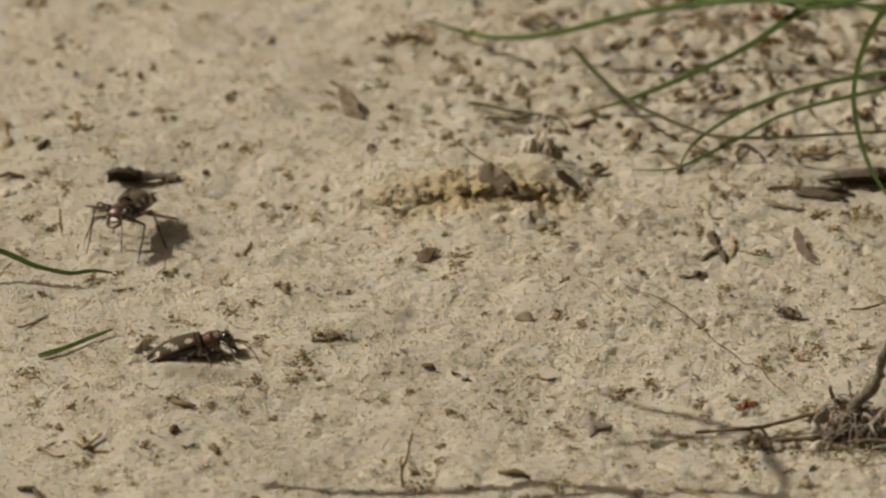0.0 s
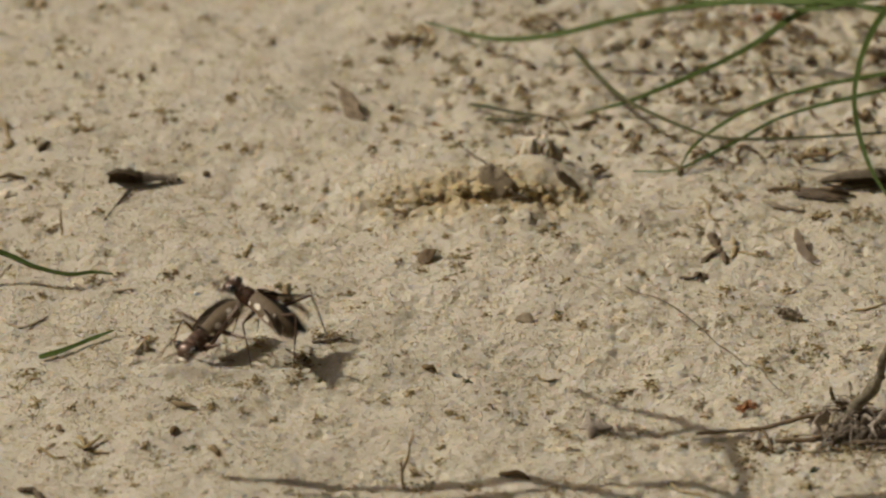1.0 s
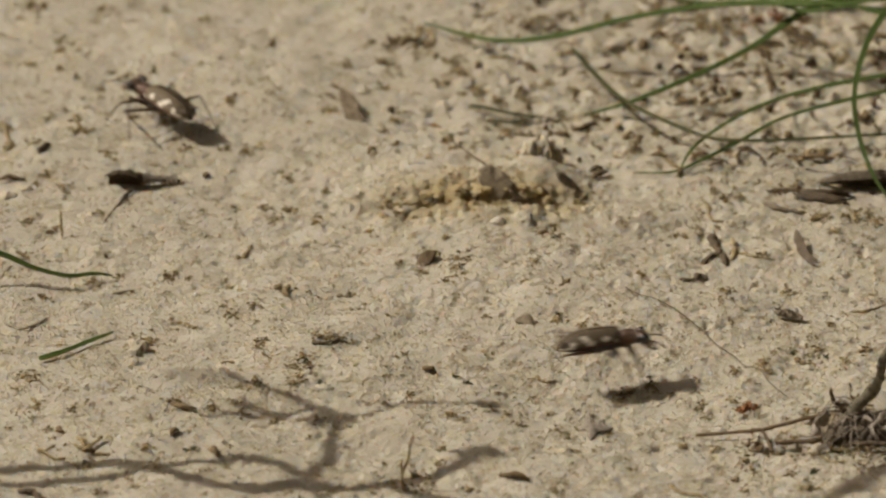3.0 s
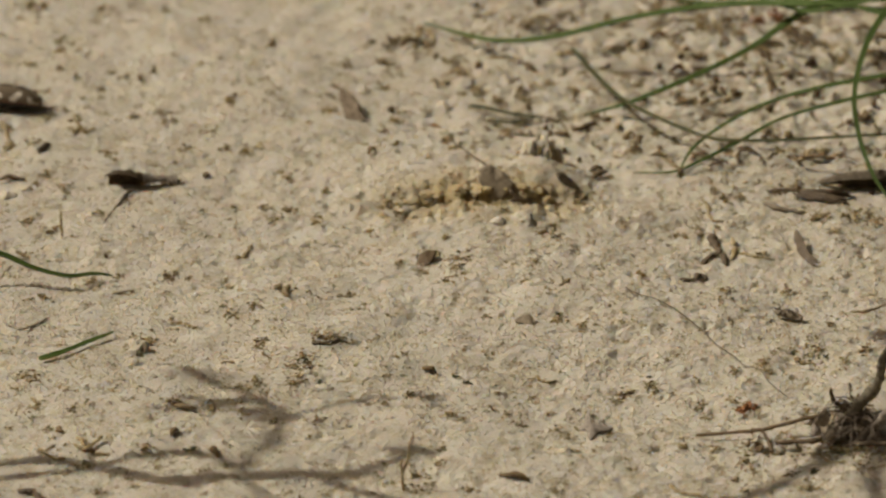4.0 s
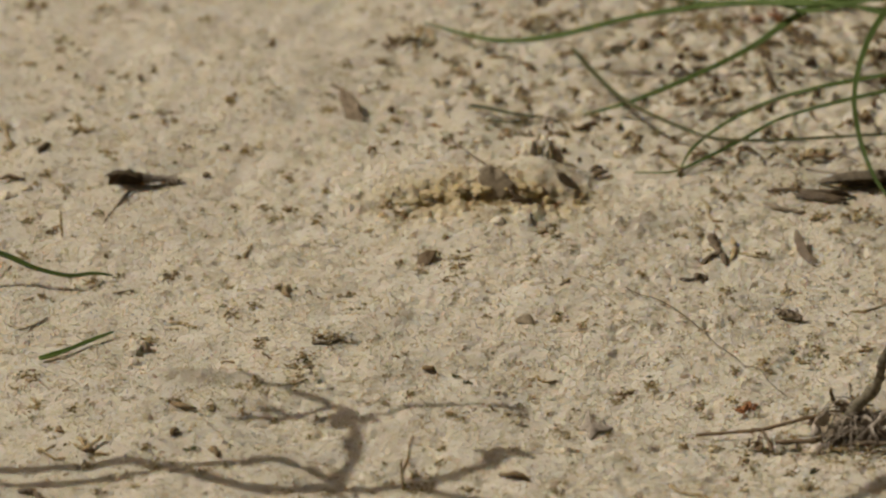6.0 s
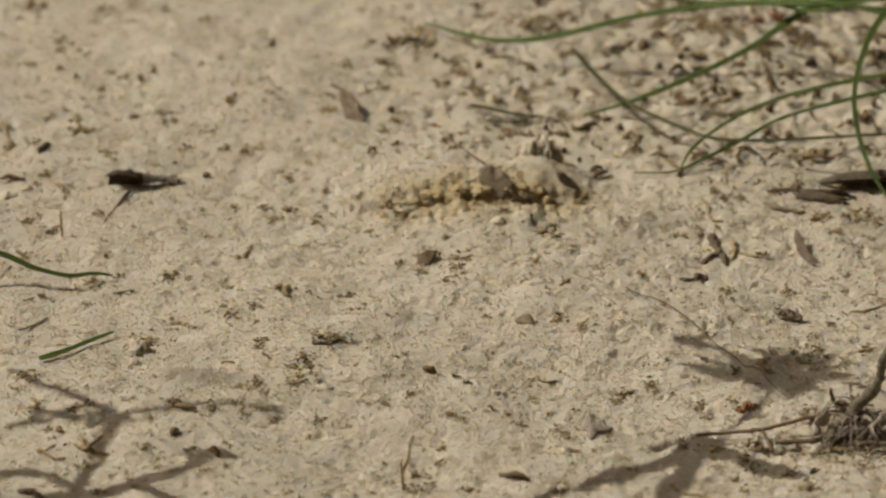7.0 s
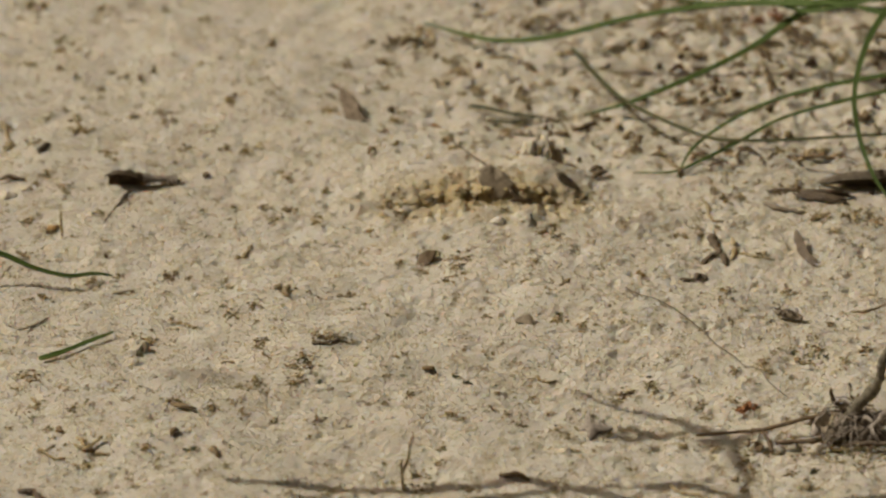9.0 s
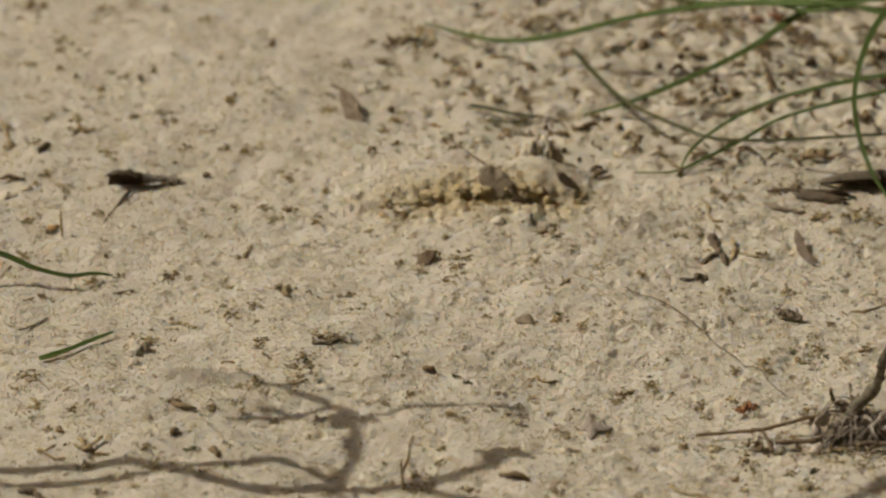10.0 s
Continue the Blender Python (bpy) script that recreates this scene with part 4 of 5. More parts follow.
stick([(51.30, 18.08, 0.85), (55.37, 15.90, 0.93), (59.57, 16.66, 0.40)], 0.6, 0.5, DARKLEAF)
stick([(48.00, 19.21, 1.06), (51.35, 19.87, 1.13), (55.09, 19.20, 0.70)], 0.35, 0.3, STRAW)
stick([(37.93, 16.62, 1.06), (38.86, 13.77, 0.82), (39.41, 9.69, 0.51), (41.21, 8.88, 0.42)], 0.3, 0.2, BROWN)
stick([(39.09, 4.03, 1.12), (39.66, 0.72, 0.84), (40.33, -1.80, 0.39), (41.13, -5.65, 0.01)], 0.62, 0.4, DARKLEAF)
stick([(40.33, -2.01, 0.48), (38.90, -3.19, 0.31), (37.37, -5.24, 0.18)], 0.5, 0.45, DARKLEAF)
stick([(42.18, 2.83, 1.31), (42.43, -0.33, 0.61), (42.00, -4.10, 0.01)], 0.4, 0.25, BROWN)
stick([(42.90, -1.19, 0.28), (45.22, -3.20, 0.22), (47.76, -3.40, 0.05)], 0.3, 0.25, BROWN)
stick([(33.94, -11.45, 0.57), (36.07, -10.89, 0.67), (37.27, -8.90, 0.63), (38.23, -9.85, 0.18)], 0.35, 0.4, DARKLEAF)
stick([(48.72, -13.49, 0.26), (49.48, -15.26, -0.16), (50.98, -14.24, 0.26)], 0.25, 0.2, BROWN)
stick([(33.92, 78.65, 0.56), (35.12, 73.89, 0.19), (37.60, 69.39, -0.29)], 0.35, 0.25, BROWN)
stick([(48.28, 67.00, 1.33), (49.23, 61.57, 0.72), (49.55, 55.40, 0.09)], 0.35, 0.28, BROWN)
stick([(40.22, 51.58, -0.07), (42.33, 53.82, 0.23), (44.05, 54.22, 0.24), (45.67, 56.91, -0.02)], 0.4, 0.22, BROWN)
stick([(52.67, 69.44, 1.20), (54.77, 67.87, 1.32), (57.33, 67.31, 1.19)], 0.3, 0.25, STRAW)
stick([(51.60, 75.78, 1.25), (54.97, 73.71, 1.77), (58.74, 70.42, 1.33)], 0.35, 0.3, DARKLEAF)
stick([(32.05, 33.16, 1.15), (32.59, 30.50, 0.88), (34.86, 27.27, 0.69)], 0.35, 0.25, BROWN)
stick([(52.56, 29.88, 0.61), (55.22, 33.73, 0.71), (57.26, 32.05, 0.36), (59.86, 33.93, 0.25)], 0.4, 0.3, BROWN)
stick([(17.32, 68.28, 0.77), (19.49, 70.12, 1.09), (20.35, 69.39, 0.84)], 0.4, 0.3, BROWN)
stick([(6.12, 68.37, 0.54), (9.13, 68.57, 0.64), (11.56, 69.89, 0.62)], 0.25, 0.18, BROWN)
stick([(0.93, 38.66, 0.70), (3.86, 31.24, 2.02), (7.33, 20.92, 4.32)], 0.2, 0.15, DARKLEAF)
stick([(-4.24, 73.00, 0.58), (-3.81, 75.84, 1.97), (-2.51, 77.63, 1.76), (-1.38, 74.95, 0.85), (-2.25, 72.47, 0.24)], 0.4, 0.25, BROWN)
stick([(-60.36, 32.06, 1.10), (-59.52, 32.33, 1.53), (-58.61, 34.53, 1.18)], 0.55, 0.35, DARKLEAF)
stick([(-66.16, 43.36, 1.37), (-65.42, 40.08, 1.18), (-64.34, 34.52, 0.91)], 0.35, 0.3, BROWN)
stick([(-54.45, 40.34, 1.06), (-53.15, 39.56, 1.22), (-52.13, 41.66, 0.83)], 0.3, 0.2, BROWN)
stick([(-55.29, 45.17, 1.86), (-54.87, 42.85, 1.41), (-53.97, 41.05, 0.92)], 0.3, 0.25, BROWN)
fx, fy = -55.7, 5.4
stick([(fx, fy, float(swell(fx, fy)) + 0.2), (fx - 0.05, fy, float(swell(fx, fy)) + 4.2), (fx - 0.1, fy + 0.1, float(swell(fx, fy)) + 8.3)], 0.24, 0.2, BROWN, "short dark plant fibre or groove-shade strip upright in sand")
stick([(-62.18, -0.01, 0.46), (-61.50, -0.65, 0.03), (-60.65, -1.46, -0.41)], 0.3, 0.25, BROWN)
stick([(-64.09, -8.94, 0.11), (-63.22, -6.42, 0.01), (-62.64, -4.81, -0.20)], 0.22, 0.15, GREYLEAF)
stick([(-62.14, -26.83, 0.85), (-60.13, -28.38, 1.05), (-58.43, -26.75, 0.99), (-56.50, -22.85, 0.29)], 0.28, 0.2, GREYLEAF)
stick([(-47.60, -13.48, -0.55), (-46.29, -13.39, -0.32), (-44.69, -12.51, -0.46)], 0.3, 0.2, GREYLEAF)
stick([(-39.15, -24.06, -0.11), (-37.35, -24.47, 0.17), (-36.35, -25.71, 0.13), (-35.29, -26.36, -0.00)], 0.25, 0.35, BROWN)
stick([(-29.06, -2.60, 0.22), (-28.45, -0.50, 0.33), (-27.87, 3.20, -0.03)], 0.25, 0.3, BROWN)
stick([(-31.40, -37.42, 0.39), (-30.35, -37.55, 0.81), (-29.46, -38.06, 0.43)], 0.25, 0.2, BROWN)
stick([(-57.75, -50.54, 1.07), (-57.05, -52.22, 1.27), (-56.23, -52.82, 1.12)], 0.28, 0.2, BROWN)
stick([(-58.82, -45.90, 1.11), (-58.08, -46.41, 1.36), (-57.17, -45.43, 1.24)], 0.2, 0.2, BROWN)
stick([(-51.15, -65.89, 1.03), (-49.68, -67.38, 1.24), (-47.98, -66.20, 2.06), (-47.39, -65.08, 2.38)], 0.35, 0.3, BROWN)
stick([(-49.85, -67.00, 1.06), (-48.09, -68.03, 1.22), (-46.20, -68.51, 1.01)], 0.28, 0.2, BROWN)
stick([(-50.58, -64.20, 1.60), (-49.88, -66.16, 1.52), (-49.54, -67.18, 0.97)], 0.3, 0.25, BROWN)
stick([(-56.13, -67.33, 0.35), (-55.83, -66.69, 0.91), (-53.85, -69.10, 0.70), (-52.30, -68.90, 0.42)], 0.25, 0.18, BROWN)
stick([(-55.80, -67.42, 0.57), (-54.75, -66.30, 0.71), (-53.85, -65.13, 0.66)], 0.18, 0.15, BROWN)
stick([(-58.65, -77.87, 0.18), (-56.43, -78.60, 0.72), (-55.75, -80.21, 0.48), (-54.59, -82.35, -0.19)], 0.4, 0.55, DARKLEAF)
stick([(49.98, -37.07, 1.29), (50.74, -38.33, 0.83), (52.53, -37.89, 0.44)], 0.35, 0.3, BROWN)
stick([(44.64, -38.77, 1.22), (45.53, -41.05, 1.07), (46.44, -42.50, 0.71)], 0.35, 0.3, BROWN)
stick([(31.31, -76.27, 0.25), (32.71, -79.43, 0.61), (35.40, -80.59, 0.32), (37.66, -82.97, 0.13)], 0.3, 0.25, BROWN)
stick([(13.27, -40.47, 0.44), (13.74, -41.38, -0.18), (15.01, -42.29, -0.63), (15.98, -41.36, -0.73)], 0.35, 0.22, BROWN)
stick([(-18.63, -33.69, 0.91), (-16.78, -33.65, 1.25), (-15.10, -32.93, 1.26), (-13.18, -32.79, 0.84)], 0.32, 0.25, DARKLEAF)
stick([(-16.01, -30.75, 1.56), (-15.60, -31.81, 1.26), (-14.95, -32.67, 0.96)], 0.25, 0.2, GREYLEAF)
stick([(58.46, -20.49, -0.02), (60.86, -21.15, 0.29), (64.25, -17.76, 0.30)], 0.25, 0.2, BROWN)
stick([(55.98, -70.55, 0.89), (53.63, -70.64, 0.93), (52.30, -68.72, 1.03)], 0.18, 0.15, BROWN)
# the fine rootlet
stick([(26.03, -15.46, 1.29), (28.09, -18.16, 1.66), (30.50, -19.40, 1.44), (33.50, -22.79, 1.08), (36.75, -28.75, 1.05), (38.89, -32.94, 0.91), (41.34, -36.92, 1.22), (42.67, -40.48, 1.16), (44.78, -41.99, 0.99), (45.99, -46.23, 1.28),
       (48.47, -50.74, 0.99)], 0.11, 0.075, DARKLEAF, "hair-thin wavy dry rootlet lying on sand", "rootlets", "rootlet", "rootlet", 0.1, 0.25)


# small sprig, seed, glinting grains
def sprig():
    root = new("dry_sprig")
    root.location = [c * MM for c in (-5.45, -77.54, -0.51)]
    base = root.location.copy()

    def shoot(pts, r0, r1):
        line = [Vector(p) - base / MM for p in smooth(pts, 5)]
        part("shoot", tube(bmesh.new(), line, [r0 + (r1 - r0) * i / (len(line) - 1) for i in range(len(line))], 6), BROWN, root)
    shoot([(-5.45, -76.94, -0.81), (-5.60, -76.71, 1.69), (-4.82, -76.74, 3.70), (-4.51, -76.82, 5.90), (-4.12, -76.92, 7.51)], 0.22, 0.16)
    shoot([(-5.60, -76.71, 1.69), (-5.76, -76.73, 3.09), (-5.52, -76.60, 3.89)], 0.16, 0.1)
    shoot([(-4.51, -76.89, 5.50), (-4.89, -76.62, 6.50)], 0.16, 0.1)
    return tagged(root, "small dry brown forked sprig standing in sand", "sprig")


sprig()


def seed_head():
    a, b = Vector((47.46, -22.03, 0.35)), Vector((51.45, -23.75, 0.27))
    root = new("seed_head")
    root.location = a.lerp(b, 0.5) * MM
    mid, n = a.lerp(b, 0.5), 20
    line = [a.lerp(b, i / n) - mid for i in range(n + 1)]
    part("core", tube(bmesh.new(), line, [max(0.12, 0.55 * math.sin(math.pi * (0.08 + 0.86 * i / n)) ** 0.6) for i in range(n + 1)], 10), GREYLEAF, root)
    rng = random.Random(15)
    for k in range(26):
        u = rng.uniform(0.05, 0.95)
        p = a.lerp(b, u) - mid
        ang = rng.uniform(-0.4, 3.5)
        r = 0.62 * math.sin(math.pi * (0.1 + 0.8 * u)) ** 0.6
        bm = bmesh.new()
        flake(bm, (p.x + rng.uniform(-0.1, 0.1), p.y - math.cos(ang) * r, p.z + math.sin(ang) * r), rng.uniform(0.25, 0.5), 500 + k, 0.12, rng.uniform(-0.4, 0.6))
        part("scale", bm, (GREYLEAF, ROOTGREY, DARKLEAF)[k % 3], root)
    return tagged(root, "grey ragged dry seed head with loose scales on sand", "seed head")


seed_head()


def quartz(x, y, r):
    bm = bmesh.new()
    bmesh.ops.create_icosphere(bm, subdivisions=1, radius=r * MM)
    for v in bm.verts:
        v.co *= 1 + 0.3 * noise.noise(v.co * 3000)
    ob = tagged(part("quartz_grain", bm, QUARTZ), "tiny glinting pale quartz grain on sand", "sand grain", "quartz grains")
    ob.location = (x * MM, y * MM, (gz(x, y) + r * 0.5) * MM)


for x, y, r in ((-35.6, -14.9, 0.34), (-29.1, -51.6, 0.28), (-59.8, 5.5, 0.2), (-14.7, -38.2, 0.2), (62.5, -11.5, 0.22), (-8.3, -48.7, 0.2)):
    quartz(x, y, r)


# ---- dry root clump ----
def root_clump():
    root = new("dry_root_clump")
    root.location = [c * MM for c in (56.26, -63.86, 0.82)]
    base = root.location.copy() / MM

    def fibre(name, pts, r0, r1, mat, label="", seg=7):
        line = smooth(pts, 6)
        rng = random.Random(int(abs(line[0].x * 53 + line[-1].y * 19)))
        n = len(line)
        rad = [(r0 + (r1 - r0) * i / (n - 1)) * rng.uniform(0.75, 1.25) for i in range(n)]
        line = [p - base + Vector((rng.gauss(0, 1), rng.gauss(0, 1), rng.gauss(0, 1))) * r0 * 0.18 for p in line]
        return part(name, tube(bmesh.new(), line, rad, seg), mat, root, label)
    fibre("stem", [(62.13, -65.48, 16.84), (60.74, -66.47, 13.85), (60.36, -66.01, 10.86), (59.25, -64.16, 7.87), (57.01, -63.03, 4.35), (55.48, -63.54, 1.10)], 0.55, 0.95, STEMGREY, "olive-grey woody stem", 10)
    fibre("stem", [(63.69, -68.84, 9.80), (61.55, -66.09, 5.85), (59.30, -65.34, 2.86), (57.33, -66.22, 1.11)], 0.42, 0.5, ROOTGREY, "grey-brown woody stem", 9)
    fibre("stem", [(65.41, -68.67, 2.75), (61.89, -68.87, 2.41), (58.44, -67.63, 1.80), (55.34, -67.09, 1.10)], 0.38, 0.34, DARKLEAF, "", 8)
    fibre("shoot", [(53.88, -61.51, 7.28), (54.23, -61.28, 5.59), (55.34, -61.45, 4.63), (57.20, -61.98, 5.06)], 0.2, 0.42, DARKLEAF, "dark hooked dead shoot")
    fibre("stalk", [(35.37, -60.94, -0.18), (39.83, -61.58, 0.49), (44.51, -62.41, 1.42), (50.00, -62.27, 2.93), (53.93, -61.92, 3.37)], 0.20, 0.36, STRAW, "straw-brown broken stalk")
    fibre("stalk", [(42.98, -61.37, 0.91), (44.50, -62.86, 1.20), (45.36, -65.54, 0.77), (45.63, -67.10, 0.23)], 0.2, 0.26, STRAW, "straw-brown broken stalk")
    fibre("stalk", [(46.15, -65.51, 0.85), (49.10, -66.07, 1.30), (52.60, -66.64, 1.75)], 0.34, 0.38, STRAW, "straw-brown broken stalk")
    rng = random.Random(77)
    for k in range(110):
        a = Vector((base.x + rng.gauss(1.6, 1.2), base.y + rng.gauss(0.8, 1.6), base.z + rng.uniform(0.8, 3.9)))
        ang = math.pi + rng.gauss(0, 0.75) if k % 4 else rng.uniform(0, 6.28)
        ln, bend = rng.uniform(2.5, 7.5), rng.uniform(-0.7, 0.7)
        b = a + Vector((math.cos(ang) * ln * 0.45, math.sin(ang) * ln * 0.4, rng.uniform(-0.3, 1.0)))
        c = a + Vector((math.cos(ang + bend) * ln, math.sin(ang + bend) * ln * 0.8, -rng.uniform(0.6, 3.0)))
        c.z = max(c.z, base.z - 0.2)
        fibre("root_fibre", [a, b, c], rng.uniform(0.09, 0.21), 0.05, rng.choice((ROOTGREY, ROOTGREY, ROOTGREY, GREYLEAF, DARKLEAF)), "", 5)
    for k in range(14):
        bm = bmesh.new()
        flake(bm, (rng.uniform(-7.5, 4), rng.uniform(-3, 3.5), rng.uniform(0.4, 3.0)), rng.uniform(0.8, 1.7), 300 + k, 0.1, 0.5)
        part("leaf_sheath", bm, rng.choice((ROOTGREY, ROOTGREY, GREYLEAF)), root, "dry grey leaf sheath")
    return tagged(root, "clump of dry grey-brown grass roots with dead stalks", "root clump")


root_clump()
rng_root = random.Random(31)
for k in range(16):
    place("sand_clod", CLODS[k % 7], rng_root.uniform(43, 59), rng_root.gauss(-66.6, 1.3), rng_root.uniform(0.35, 0.8), k * 59, 0.25, "small pale sand clod among dry roots", "sand clod", "sand clods", 0.9)


# ---- beetles ----
FEMUR = {"fore": 3.3, "mid": 3.6, "hind": 6.0}
SHANK = {"fore": 5.3, "mid": 6.3, "hind": 8.0}
HIP = {"fore": (1.5, 0.85, -1.25), "mid": (-0.7, 1.2, -1.2), "hind": (-2.7, 1.2, -0.95)}
LEGS = [(k, s) for k in ("fore", "mid", "hind") for s in (1, -1)]


def loft(bm, rows, seg=20):
    """Rings across x: rows of (x, half width, top, bottom)."""
    rings = []
    for x, w, top, bot in rows:
        ring = []
        for k in range(seg):
            a = 2 * math.pi * k / seg
            c, s = math.cos(a), math.sin(a)
            ring.append(bm.verts.new(Vector((x, w * c, (top + bot) / 2 + (top - bot) / 2 * s)) * MM))
        rings.append(ring)
    for a, b in zip(rings, rings[1:]):
        for k in range(seg):
            bm.faces.new((a[k], a[(k + 1) % seg], b[(k + 1) % seg], b[k]))
    bm.faces.new(rings[0][::-1])
    bm.faces.new(rings[-1])
    bmesh.ops.recalc_face_normals(bm, faces=bm.faces[:])
    return bm


def ball(bm, c, r, sub=2):
    g = bmesh.ops.create_icosphere(bm, subdivisions=sub, radius=1.0)
    for v in g["verts"]:
        v.co = Vector((c[0] + v.co.x * r[0], c[1] + v.co.y * r[1], c[2] + v.co.z * r[2])) * MM
    return bm


def marking(u, v):
    """Cream marks of a wing case: shoulder spots, a kinked middle band, a hook at the tip."""
    if ((u - 0.045) / 0.03) ** 2 + ((v - 0.84) / 0.10) ** 2 < 1 or ((u - 0.21) / 0.065) ** 2 + ((v - 0.66) / 0.15) ** 2 < 1:
        return 1
    mid = 0.47 + (0.055 if v < 0.66 else 0) + (0.045 if v < 0.50 else 0)
    if 0.34 < v < 0.90 and abs(u - mid) < (0.062 if v > 0.6 else 0.052):
        return 1
    if ((u - 0.76) / 0.042) ** 2 + ((v - 0.62) / 0.13) ** 2 < 1 or (0.74 < u < 0.985 and 0.72 < v < 0.88):
        return 1
    return 2 if v > 0.93 else 0


def wing_case(side, parent):
    def shape(u, v):
        w = 2.3 * (0.80 + 0.20 * math.sin(math.pi * min(0.62, u * 0.95 + 0.02))) * (1 - max(0, (u - 0.66) / 0.345) ** 2.4) ** 0.5 * min(1, u * 16 + 0.35) ** 0.4
        h = 1.8 * (0.62 + 0.38 * math.sin(math.pi * min(1, u * 0.85 + 0.16))) * (1 - max(0, (u - 0.6) / 0.48) ** 2.2 * 0.75)
        a = radians(3 + 88 * v)
        return (-8.7 * u + 0.15, side * (w * math.sin(a) + 0.015), 0.25 + h * math.cos(a) - 0.5 * u * u * u)
    bm = bmesh.new()
    grid_shell(bm, shape, 64, 30, marking)
    if side > 0:
        bmesh.ops.reverse_faces(bm, faces=bm.faces[:])
    bmesh.ops.solidify(bm, geom=bm.faces[:], thickness=0.09 * MM)
    return part("wing_case", bm, (WINGCASE, CREAM, REDRIM), parent, "matt brown wing case with cream marks")


def leg_mesh(kind, parent):
    f, s = FEMUR[kind], SHANK[kind]
    bm = bmesh.new()
    tube(bm, [(-0.5, 0, 0), (0.1, 0, 0), (f * 0.35, 0, 0.05), (f * 0.8, 0, 0.03), (f, 0, 0)], [0.34, 0.36, 0.32, 0.20, 0.16], 10)
    leg = part("leg", bm, HULL, parent, "slender dark bronze leg")
    bm = bmesh.new()
    tib = s * 0.56
    tube(bm, [(0, 0, 0), (0.2, 0, 0.02), (tib * 0.5, 0, 0.1), (tib, 0, 0)], [0.145, 0.13, 0.11, 0.12], 8)
    x = tib
    for k in range(5):
        step = (s - tib) / 5
        tube(bm, [(x, 0, 0), (x + step * 0.6, 0, 0.0), (x + step * 0.97, 0, 0)], [0.075, 0.10, 0.12 - 0.01 * k], 6)
        x += step
    for q in (1, -1):
        tube(bm, [(s - 0.05, 0, 0), (s + 0.2, q * 0.12, 0.05), (s + 0.35, q * 0.16, 0)], [0.05, 0.04, 0.015], 5)
    rng = random.Random(5)
    for k in range(12):
        px = rng.uniform(0.6, tib)
        a = rng.uniform(0, 6.28)
        tube(bm, [(px, 0, 0.06), (px + 0.25, math.cos(a) * 0.35, 0.06 + math.sin(a) * 0.35)], [0.022, 0.008], 4)
    low = part("lower_leg", bm, HULL, leg)
    return leg, low


def tiger_beetle(label):
    root = new("tiger_beetle")
    tagged(root, label, "beetle", "tiger beetles")
    wings, cases = {}, {}
    for s in (1, -1):
        cases[s] = wing_case(s, root)
    bm = bmesh.new()
    loft(bm, [(0.1, 1.5, 0.8, -1.3), (-0.8, 1.85, 1.0, -1.45), (-2.5, 2.1, 1.2, -1.3), (-4.5, 2.1, 1.1, -1.15), (-6.3, 1.8, 0.7, -1.0),
              (-7.8, 1.0, 0.15, -0.8), (-8.6, 0.35, -0.25, -0.6)])
    part("abdomen", bm, BLACK, root, "dark metallic underside")
    bm = bmesh.new()
    loft(bm, [(-0.1, 1.1, 0.95, -1.1), (0.15, 1.3, 1.2, -1.35), (0.5, 1.22, 1.1, -1.4), (0.9, 1.32, 1.25, -1.45), (1.7, 1.30, 1.25, -1.35), (2.3, 1.15, 1.05, -1.1), (2.6, 1.28, 1.14, -1.0), (2.9, 1.05, 0.95, -0.8)])
    part("pronotum", bm, COPPER, root, "coppery red-brown thorax")
    bm = bmesh.new()
    for xx, ww in ((0.2, 1.28), (2.6, 1.22)):
        pts = [(xx, ww * math.cos(a), 0.0 + 1.12 * math.sin(a)) for a in [math.pi * k / 14 for k in range(15)]]
        tube(bm, pts, 0.08, 6)
    part("collar", bm, HULL, root)
    head = bmesh.new()
    loft(head, [(2.4, 1.1, 1.0, -0.7), (2.9, 1.4, 1.2, -0.8), (3.6, 1.45, 1.15, -0.9), (4.2, 1.2, 0.75, -0.95), (4.6, 0.9, 0.3, -0.9)])
    bmesh.ops.translate(head, vec=(0.35 * MM, 0, 0), verts=head.verts[:])
    head = part("head", head, HULL, root, "dark bronze head with bulging eyes")
    for s in (1, -1):
        part("eye", ball(bmesh.new(), (3.55, s * 1.40, 0.50), (0.72, 0.60, 0.72)), EYEBLACK, head, "bulging black compound eye")
        bm = bmesh.new()
        tube(bm, smooth([(4.4, s * 0.75, -0.55), (5.2, s * 0.95, -0.8), (6.0, s * 0.55, -1.05), (6.35, s * 0.05, -1.1)], 4),
             [0.3 - 0.018 * k for k in range(13)], 8)
        tube(bm, [(5.4, s * 0.8, -0.85), (5.6, s * 0.35, -0.95)], [0.14, 0.03], 6)
        part("mandible", bm, HULL, head, "curved sharp dark mandible")
        part("cheek", ball(bmesh.new(), (4.55, s * 0.72, -0.52), (0.4, 0.3, 0.3)), CREAM, head, "cream patch at the jaw base")
        bm = bmesh.new()
        tube(bm, smooth([(4.3, s * 0.5, -0.9), (5.0, s * 0.9, -1.4), (5.6, s * 0.9, -1.9), (5.9, s * 0.8, -2.3)], 3), 0.09, 6)
        part("palp", bm, CREAM, head)
        bm = bmesh.new()
        line = smooth([(4.2, s * 0.8, 0.15), (5.4, s * 1.2, 0.3), (6.8, s * 1.9, 0.15), (8.2, s * 2.5, -0.7), (9.2, s * 2.8, -2.0), (9.6, s * 2.9, -3.1)], 4)
        tube(bm, line, [0.13 - 0.0045 * k for k in range(len(line))], 6)
        part("antenna", bm, HULL, head, "long thin jointed antenna")
    bm = bmesh.new()
    rng = random.Random(4)
    for k in range(46):
        s = rng.choice((1, -1))
